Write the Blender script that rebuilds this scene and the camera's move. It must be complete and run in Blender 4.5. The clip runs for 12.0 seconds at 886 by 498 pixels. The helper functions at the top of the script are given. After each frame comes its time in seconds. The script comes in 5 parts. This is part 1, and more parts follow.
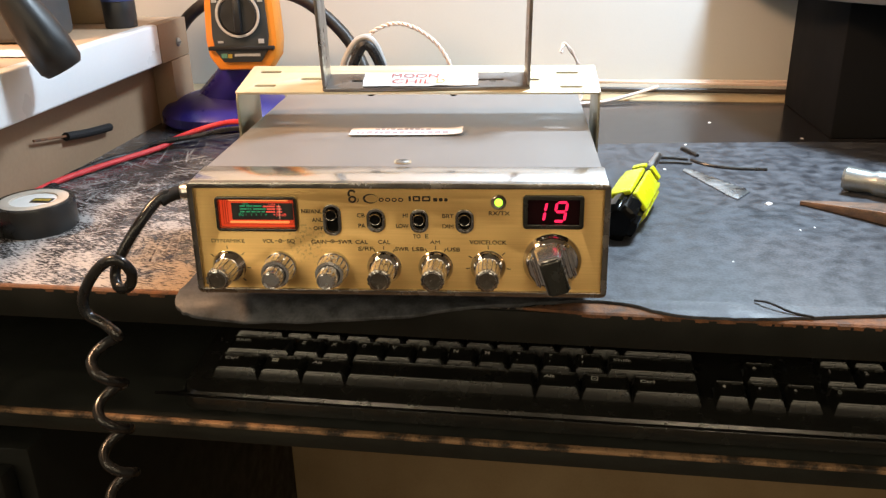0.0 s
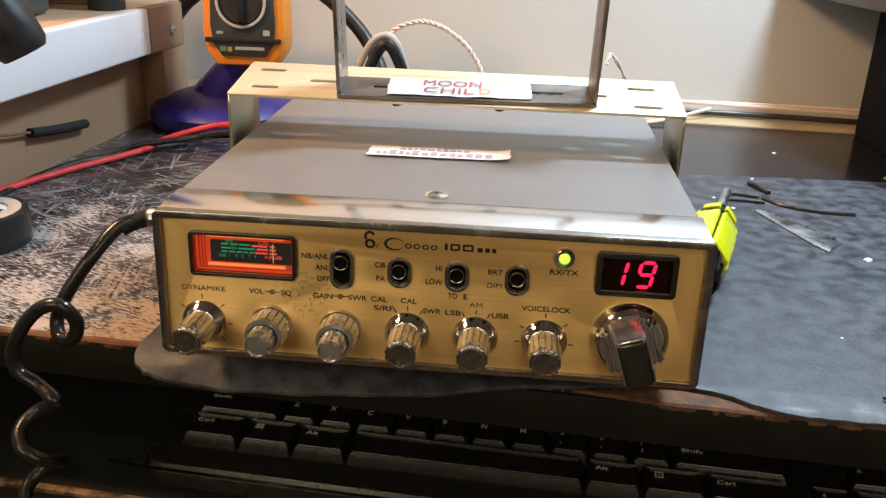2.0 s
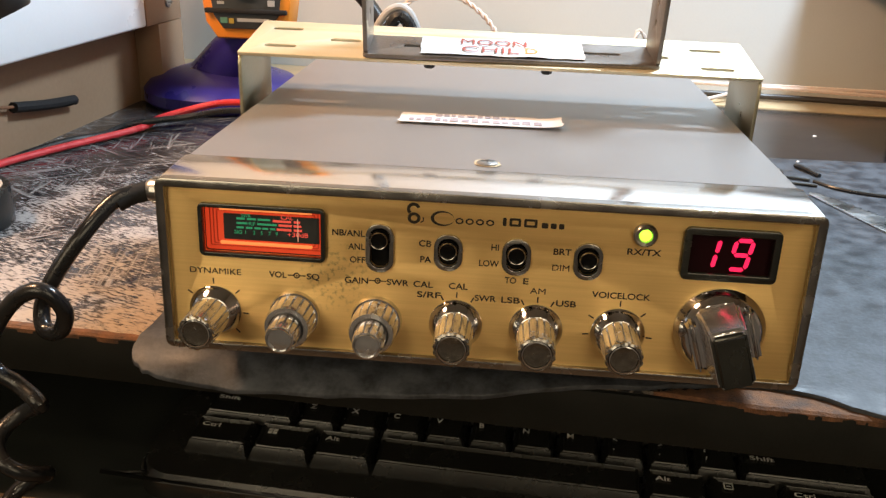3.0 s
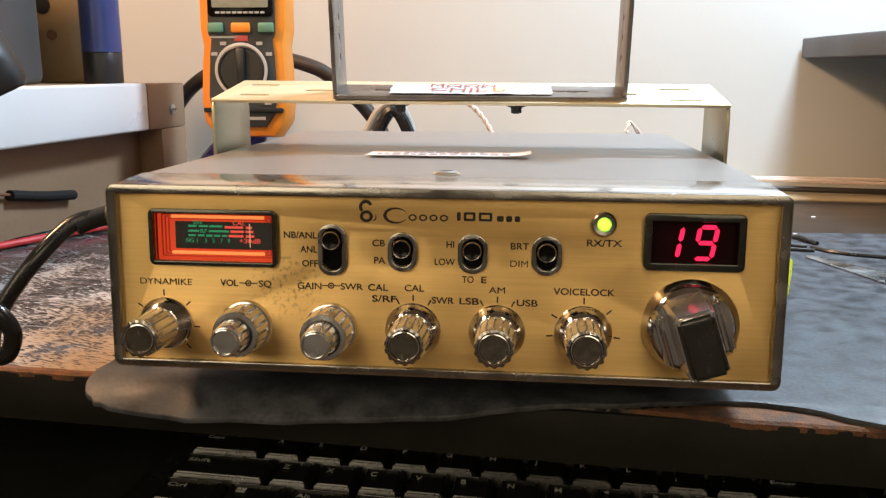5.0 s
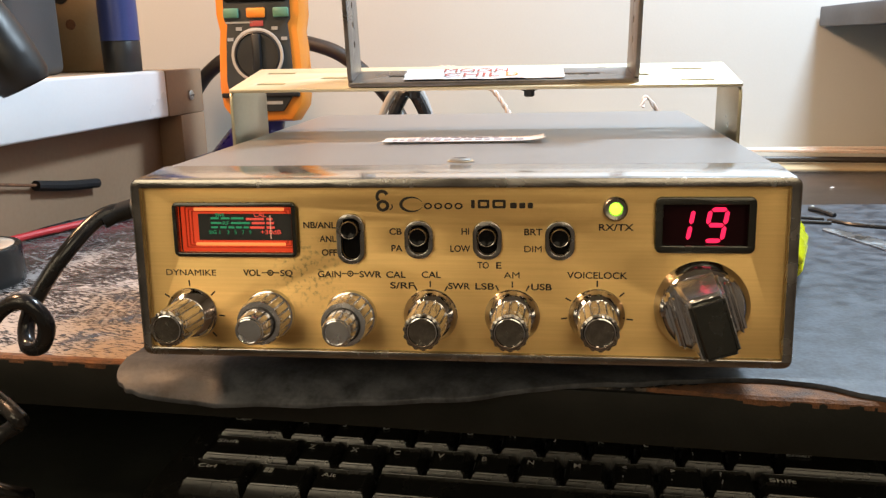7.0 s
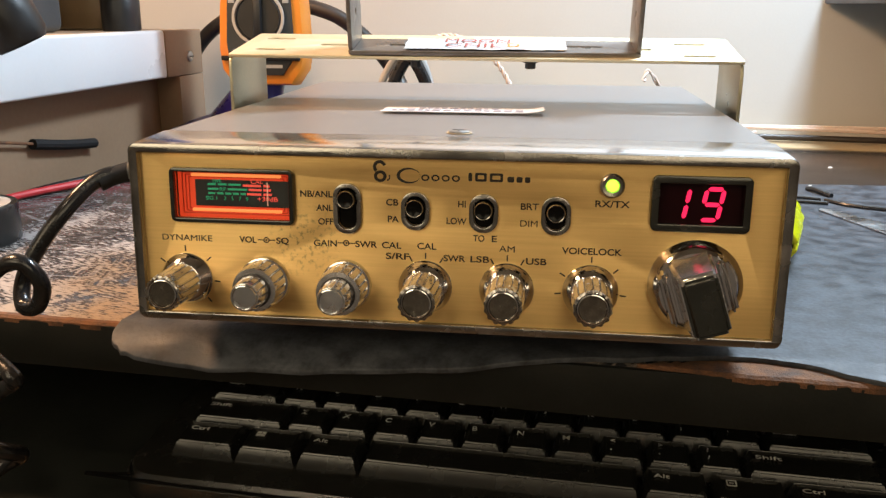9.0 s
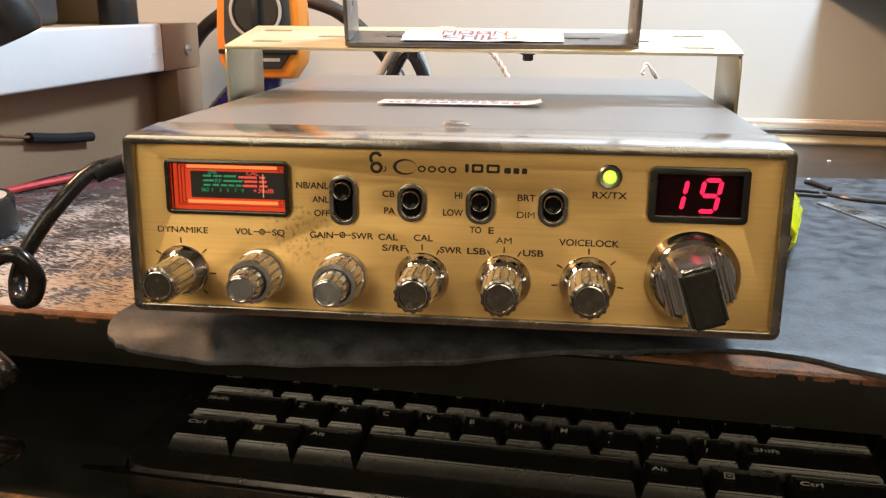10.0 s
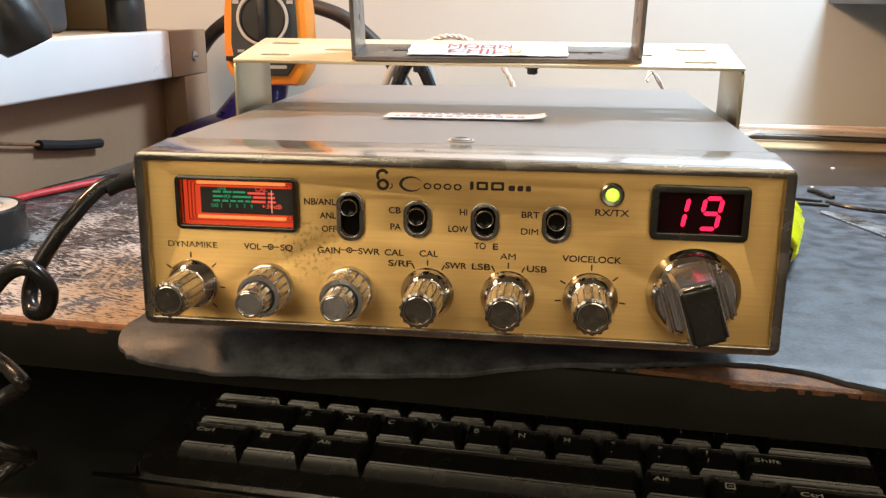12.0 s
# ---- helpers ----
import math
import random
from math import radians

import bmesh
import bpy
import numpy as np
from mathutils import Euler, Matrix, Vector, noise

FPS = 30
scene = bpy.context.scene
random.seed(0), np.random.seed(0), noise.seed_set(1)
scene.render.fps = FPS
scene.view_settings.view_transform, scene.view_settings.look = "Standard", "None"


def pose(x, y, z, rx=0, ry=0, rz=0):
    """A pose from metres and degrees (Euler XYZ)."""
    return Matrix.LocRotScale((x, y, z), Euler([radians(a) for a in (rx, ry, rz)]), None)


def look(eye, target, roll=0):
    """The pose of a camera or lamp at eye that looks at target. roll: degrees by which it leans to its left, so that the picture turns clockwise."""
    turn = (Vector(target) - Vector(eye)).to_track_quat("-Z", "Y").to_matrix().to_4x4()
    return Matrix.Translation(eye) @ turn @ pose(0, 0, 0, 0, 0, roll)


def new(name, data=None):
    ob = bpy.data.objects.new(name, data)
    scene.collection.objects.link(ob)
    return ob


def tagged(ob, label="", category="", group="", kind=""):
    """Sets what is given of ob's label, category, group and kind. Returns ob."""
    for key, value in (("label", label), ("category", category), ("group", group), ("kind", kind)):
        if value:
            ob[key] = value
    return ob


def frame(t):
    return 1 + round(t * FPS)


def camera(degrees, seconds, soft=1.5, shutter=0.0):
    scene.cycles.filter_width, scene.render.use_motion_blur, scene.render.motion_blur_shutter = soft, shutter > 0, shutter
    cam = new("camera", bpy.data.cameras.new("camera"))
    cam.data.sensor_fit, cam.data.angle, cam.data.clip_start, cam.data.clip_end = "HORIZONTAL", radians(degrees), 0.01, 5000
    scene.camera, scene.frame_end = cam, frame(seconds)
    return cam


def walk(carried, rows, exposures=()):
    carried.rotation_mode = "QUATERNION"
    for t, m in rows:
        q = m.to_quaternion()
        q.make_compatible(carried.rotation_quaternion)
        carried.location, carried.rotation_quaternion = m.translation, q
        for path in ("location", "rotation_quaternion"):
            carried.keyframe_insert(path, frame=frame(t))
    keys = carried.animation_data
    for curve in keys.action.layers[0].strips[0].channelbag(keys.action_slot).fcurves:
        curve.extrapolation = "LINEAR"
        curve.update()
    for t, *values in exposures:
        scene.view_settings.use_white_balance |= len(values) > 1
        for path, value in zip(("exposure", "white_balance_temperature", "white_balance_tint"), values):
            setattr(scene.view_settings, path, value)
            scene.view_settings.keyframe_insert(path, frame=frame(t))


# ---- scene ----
cam = camera(55.26, 12.0, soft=1.35)
# The radio stands turned a little against the desk, whose edges run along x and y (G), and its front leans back (R).
G = pose(0, 0, 0.018, 0, 0, 4.0)
R = pose(0, 0, 0.0156, -2.86, 0, 4.0)
PATH = [
    (0, (0.0545, -0.3826, 0.1610), (-0.1037, 1.4934, -0.5139), -1.04),
    (0.5, (0.0322, -0.3802, 0.1752), (-0.1280, 1.4903, -0.5144), 0.10),
    (1, (0.0528, -0.3829, 0.1701), (-0.1092, 1.4934, -0.5032), 1.59),
    (1.5, (0.0598, -0.3871, 0.1746), (-0.1000, 1.4925, -0.4896), 2.38),
    (2, (0.0293, -0.2845, 0.1478), (-0.1267, 1.5962, -0.5143), 1.93),
    (2.5, (-0.0079, -0.2255, 0.1141), (-0.1533, 1.6486, -0.5688), 2.30),
    (3, (0.0056, -0.2444, 0.1250), (-0.1259, 1.6371, -0.5401), 2.26),
    (3.5, (0.0131, -0.2367, 0.0938), (-0.1242, 1.7268, -0.2606), 1.75),
    (3.7, (0.0114, -0.2356, 0.0879), (-0.1353, 1.7312, -0.2442), 1.65),
    (5.5, (0.0320, -0.2488, 0.0782), (-0.1917, 1.7136, -0.2364), -0.01),
    (6, (0.0261, -0.2493, 0.0806), (-0.2004, 1.7112, -0.2436), -0.63),
    (6.5, (0.0316, -0.2529, 0.0820), (-0.2051, 1.7047, -0.2524), -1.05),
    (7, (0.0303, -0.2510, 0.0836), (-0.2238, 1.6962, -0.2958), -1.03),
    (7.5, (0.0313, -0.2512, 0.0838), (-0.2225, 1.6877, -0.3359), -0.59),
    (9.5, (0.0305, -0.2514, 0.0853), (-0.2139, 1.6798, -0.3738), 0.63),
    (10, (0.0313, -0.2504, 0.0837), (-0.2110, 1.6797, -0.3810), 0.53),
    (10.5, (0.0342, -0.2493, 0.0804), (-0.2129, 1.6804, -0.3835), 0.43),
    (11, (0.0323, -0.2528, 0.0862), (-0.2142, 1.6775, -0.3758), 0.37),
    (11.5, (0.0306, -0.2515, 0.0871), (-0.2208, 1.6770, -0.3796), 0.35),
    (12, (0.0316, -0.2536, 0.0898), (-0.2223, 1.6744, -0.3776), 0.58),
]
walk(cam, [(t, R @ look(eye, target, roll)) for t, eye, target, roll in PATH],
     [(0, 0.16), (0.5, -0.05), (1.0, 0.08), (1.5, -0.06), (2.0, -0.22), (2.5, -0.10), (3.0, 0.0), (3.5, -0.30), (5.5, 0.02), (9.5, 0.02), (10.5, 0.12), (11, 0.2), (11.5, 0.08), (12, 0.1)])

# ---- world and lights ----
world = bpy.data.worlds.new("world")
scene.world = world
world.use_nodes = True
world.node_tree.nodes["Background"].inputs[0].default_value = (0.9, 0.8, 0.7, 1)
world.node_tree.nodes["Background"].inputs[1].default_value = 0.02


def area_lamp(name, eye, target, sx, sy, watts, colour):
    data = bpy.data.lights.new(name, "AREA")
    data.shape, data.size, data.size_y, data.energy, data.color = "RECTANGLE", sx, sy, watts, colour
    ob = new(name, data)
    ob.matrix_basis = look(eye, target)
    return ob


# a cool lamp over the bench, a warm one on the left, unseen room lamps behind the camera and added wall fill
area_lamp("bench_lamp", (0.30, 0.34, 0.66), (0.28, 0.30, 0.0), 0.17, 0.08, 12.0, (0.70, 0.86, 1.0))
area_lamp("desk_lamp", (-0.54, 0.0, 0.58), (0.02, 0.30, 0.03), 0.12, 0.12, 7.6, (1.0, 0.58, 0.31))
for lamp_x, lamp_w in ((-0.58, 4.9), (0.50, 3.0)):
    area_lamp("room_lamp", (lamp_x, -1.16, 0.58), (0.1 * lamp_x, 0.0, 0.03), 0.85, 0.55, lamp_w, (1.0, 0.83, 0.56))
    # fill with no known source, added to brighten the unseen wall the metal reflects
    area_lamp("wall_fill", (lamp_x, -0.95, 1.35), (lamp_x, -1.3, 0.20), 0.25, 0.10, 3.0, (1.0, 0.80, 0.55))


# ---- materials ----
def nodes_of(name):
    m = bpy.data.materials.new(name)
    m.use_nodes = True
    return m, m.node_tree.nodes, m.node_tree.links, m.node_tree.nodes["Principled BSDF"]


def surface(name, a, b=None, rough=0.5, metal=0.0, scale=40.0, fine=900.0, bump=0.1, stretch=(1, 1, 1), rvar=0.12, coat=0.0, spread=0.5):
    """Two-scale colour variation, uneven gloss and a fine relief."""
    m, n, l, p = nodes_of(name)
    b = b or tuple(c * 0.8 for c in a)
    tc = n.new("ShaderNodeTexCoord")
    mp = n.new("ShaderNodeMapping")
    mp.inputs["Scale"].default_value = stretch
    l.new(tc.outputs["Object"], mp.inputs["Vector"])
    big, small = n.new("ShaderNodeTexNoise"), n.new("ShaderNodeTexNoise")
    big.inputs["Scale"].default_value, small.inputs["Scale"].default_value = scale, fine
    big.inputs["Detail"].default_value, small.inputs["Detail"].default_value = 5, 2
    for t in (big, small):
        l.new(mp.outputs["Vector"], t.inputs["Vector"])
    ramp = n.new("ShaderNodeValToRGB")
    ramp.color_ramp.elements[0].position, ramp.color_ramp.elements[1].position = 0.5 - spread / 2, 0.5 + spread / 2
    ramp.color_ramp.elements[0].color, ramp.color_ramp.elements[1].color = (*b, 1), (*a, 1)
    add = n.new("ShaderNodeMath")
    add.operation = "MULTIPLY_ADD"
    l.new(small.outputs["Fac"], add.inputs[0])
    add.inputs[1].default_value = 0.35
    l.new(big.outputs["Fac"], add.inputs[2])
    sub = n.new("ShaderNodeMath")
    sub.operation = "SUBTRACT"
    l.new(add.outputs[0], sub.inputs[0])
    sub.inputs[1].default_value = 0.175
    l.new(sub.outputs[0], ramp.inputs["Fac"])
    l.new(ramp.outputs["Color"], p.inputs["Base Color"])
    rr = n.new("ShaderNodeMapRange")
    rr.inputs["From Min"].default_value, rr.inputs["From Max"].default_value = 0.3, 0.7
    rr.inputs["To Min"].default_value, rr.inputs["To Max"].default_value = max(0.02, rough - rvar), min(1, rough + rvar)
    l.new(big.outputs["Fac"], rr.inputs["Value"])
    l.new(rr.outputs["Result"], p.inputs["Roughness"])
    p.inputs["Metallic"].default_value = metal
    p.inputs["Coat Weight"].default_value = coat
    if bump:
        bp = n.new("ShaderNodeBump")
        bp.inputs["Strength"].default_value, bp.inputs["Distance"].default_value = bump, 0.0006
        l.new(small.outputs["Fac"], bp.inputs["Height"])
        l.new(bp.outputs["Normal"], p.inputs["Normal"])
    return m


def glow(name, colour, strength, base=(0.02, 0.02, 0.02)):
    m, n, l, p = nodes_of(name)
    p.inputs["Base Color"].default_value = (*base, 1)
    p.inputs["Emission Color"].default_value = (*colour, 1)
    p.inputs["Emission Strength"].default_value = strength
    p.inputs["Roughness"].default_value = 0.3
    return m


def brushed(m):
    """Stretches the highlights of a metal across its grain, along u of the map "grain"."""
    n, l = m.node_tree.nodes, m.node_tree.links
    t = n.new("ShaderNodeTangent")
    t.direction_type, t.uv_map = "UV_MAP", "grain"
    p = n["Principled BSDF"]
    l.new(t.outputs["Tangent"], p.inputs["Tangent"])
    p.inputs["Anisotropic"].default_value = 0.82
    # a speckled dark stain left of the middle
    tc, near, spots = n.new("ShaderNodeTexCoord"), n.new("ShaderNodeVectorMath"), n.new("ShaderNodeTexNoise")
    near.operation = "DISTANCE"
    near.inputs[1].default_value = (-0.045, 0.0, 0.0268)
    l.new(tc.outputs["Object"], near.inputs[0])
    l.new(tc.outputs["Object"], spots.inputs["Vector"])
    spots.inputs["Scale"].default_value, spots.inputs["Detail"].default_value = 620, 8
    fade, cut, mul, mix = n.new("ShaderNodeMapRange"), n.new("ShaderNodeMapRange"), n.new("ShaderNodeMath"), n.new("ShaderNodeMixRGB")
    fade.inputs["From Min"].default_value, fade.inputs["From Max"].default_value = 0.014, 0.002
    cut.inputs["From Min"].default_value, cut.inputs["From Max"].default_value = 0.52, 0.72
    l.new(near.outputs["Value"], fade.inputs["Value"])
    l.new(spots.outputs["Fac"], cut.inputs["Value"])
    mul.operation = "MULTIPLY"
    l.new(fade.outputs["Result"], mul.inputs[0])
    l.new(cut.outputs["Result"], mul.inputs[1])
    colour = p.inputs["Base Color"].links[0].from_socket
    l.new(mul.outputs[0], mix.inputs[0])
    l.new(colour, mix.inputs[1])
    mix.inputs[2].default_value = (0.16, 0.10, 0.05, 1)
    l.new(mix.outputs["Color"], p.inputs["Base Color"])
    return m


def worn_desk():
    """Black laminate, scratched, and rubbed through to pale fibre near its front edge."""
    m, n, l, p = nodes_of("worn_black_laminate")
    tc = n.new("ShaderNodeTexCoord")
    sep = n.new("ShaderNodeSeparateXYZ")
    l.new(tc.outputs["Object"], sep.inputs[0])

    def noise_tex(scale, detail, stretch, turn=0.0):
        spin, mp = n.new("ShaderNodeMapping"), n.new("ShaderNodeMapping")
        spin.inputs["Rotation"].default_value, mp.inputs["Scale"].default_value = (0, 0, turn), stretch
        l.new(tc.outputs["Object"], spin.inputs["Vector"])
        l.new(spin.outputs["Vector"], mp.inputs["Vector"])
        t = n.new("ShaderNodeTexNoise")
        t.inputs["Scale"].default_value, t.inputs["Detail"].default_value, t.inputs["Distortion"].default_value = scale, detail, 0.4
        l.new(mp.outputs["Vector"], t.inputs["Vector"])
        return t.outputs["Fac"]

    def math_node(op, a, b=None, c=None, clamp=False):
        t = n.new("ShaderNodeMath")
        t.operation, t.use_clamp = op, clamp
        for i, v in enumerate((a, b, c)):
            if v is None:
                continue
            if isinstance(v, (int, float)):
                t.inputs[i].default_value = v
            else:
                l.new(v, t.inputs[i])
        return t.outputs[0]

    def band(v, lo, hi):
        t = n.new("ShaderNodeMapRange")
        t.clamp = True
        t.inputs["From Min"].default_value, t.inputs["From Max"].default_value = lo, hi
        l.new(v, t.inputs["Value"])
        return t.outputs["Result"]

    # how rubbed the top is: most at the front left, little at the back
    front = band(sep.outputs["Y"], 0.42, 0.04)
    left = band(sep.outputs["X"], 0.05, -0.10)
    rub = math_node("MULTIPLY", math_node("POWER", front, 0.9), left)
    flake = noise_tex(290, 9, (0.8, 2.8, 1), 0.3)
    flake2 = noise_tex(34, 4, (1, 1.3, 1), 0.1)
    level = math_node("MULTIPLY_ADD", flake2, 0.5, math_node("MULTIPLY", flake, 0.65))
    thresh = math_node("MULTIPLY_ADD", rub, -0.28, 0.805)
    worn = band(math_node("SUBTRACT", level, thresh), -0.02, 0.10)
    # thin scratches in three directions
    lines = None
    for i, (turn, scale) in enumerate(((0.5, 26), (-0.6, 30), (1.3, 22), (2.4, 24), (0.05, 34))):
        s = noise_tex(scale, 2, (0.22, 5.5, 1), turn)
        thin = math_node("SUBTRACT", 1.0, band(math_node("ABSOLUTE", math_node("SUBTRACT", s, 0.5)), 0.0, 0.020))
        gate = band(noise_tex(17 + 3 * i, 2, (1, 1, 1), turn), 0.45, 0.55)
        thin = math_node("MULTIPLY", thin, gate)
        lines = thin if lines is None else math_node("MAXIMUM", lines, thin)
    lines = math_node("MULTIPLY", lines, band(sep.outputs["Y"], 0.50, 0.12))
    lines = math_node("MULTIPLY", lines, band(sep.outputs["X"], 0.12, -0.02))
    ramp = n.new("ShaderNodeValToRGB")
    ramp.color_ramp.elements[0].color, ramp.color_ramp.elements[1].color = (0.010, 0.010, 0.012, 1), (0.028, 0.028, 0.032, 1)
    l.new(noise_tex(60, 4, (1, 1, 1)), ramp.inputs["Fac"])
    # rubbed colour: greyish where the laminate is thin, tan fibre where it is through
    deep = n.new("ShaderNodeMixRGB")
    deep.inputs[1].default_value, deep.inputs[2].default_value = (0.42, 0.39, 0.38, 1), (0.42, 0.30, 0.19, 1)
    nearer = math_node("MULTIPLY", band(sep.outputs["X"], -0.24, -0.12), band(sep.outputs["Y"], 0.12, 0.03))
    l.new(math_node("MULTIPLY", nearer, band(flake2, 0.35, 0.55)), deep.inputs[0])
    mix = n.new("ShaderNodeMixRGB")
    l.new(math_node("MAXIMUM", worn, math_node("MULTIPLY", lines, 0.9)), mix.inputs[0])
    l.new(ramp.outputs["Color"], mix.inputs[1])
    l.new(deep.outputs["Color"], mix.inputs[2])
    l.new(mix.outputs["Color"], p.inputs["Base Color"])
    rr = math_node("MULTIPLY_ADD", worn, 0.3, math_node("MULTIPLY_ADD", flake2, 0.18, 0.07))
    l.new(rr, p.inputs["Roughness"])
    bp = n.new("ShaderNodeBump")
    bp.inputs["Strength"].default_value, bp.inputs["Distance"].default_value = 0.35, 0.0005
    l.new(math_node("SUBTRACT", math_node("MULTIPLY", flake, 0.2), math_node("MAXIMUM", worn, lines)), bp.inputs["Height"])
    l.new(bp.outputs["Normal"], p.inputs["Normal"])
    return m


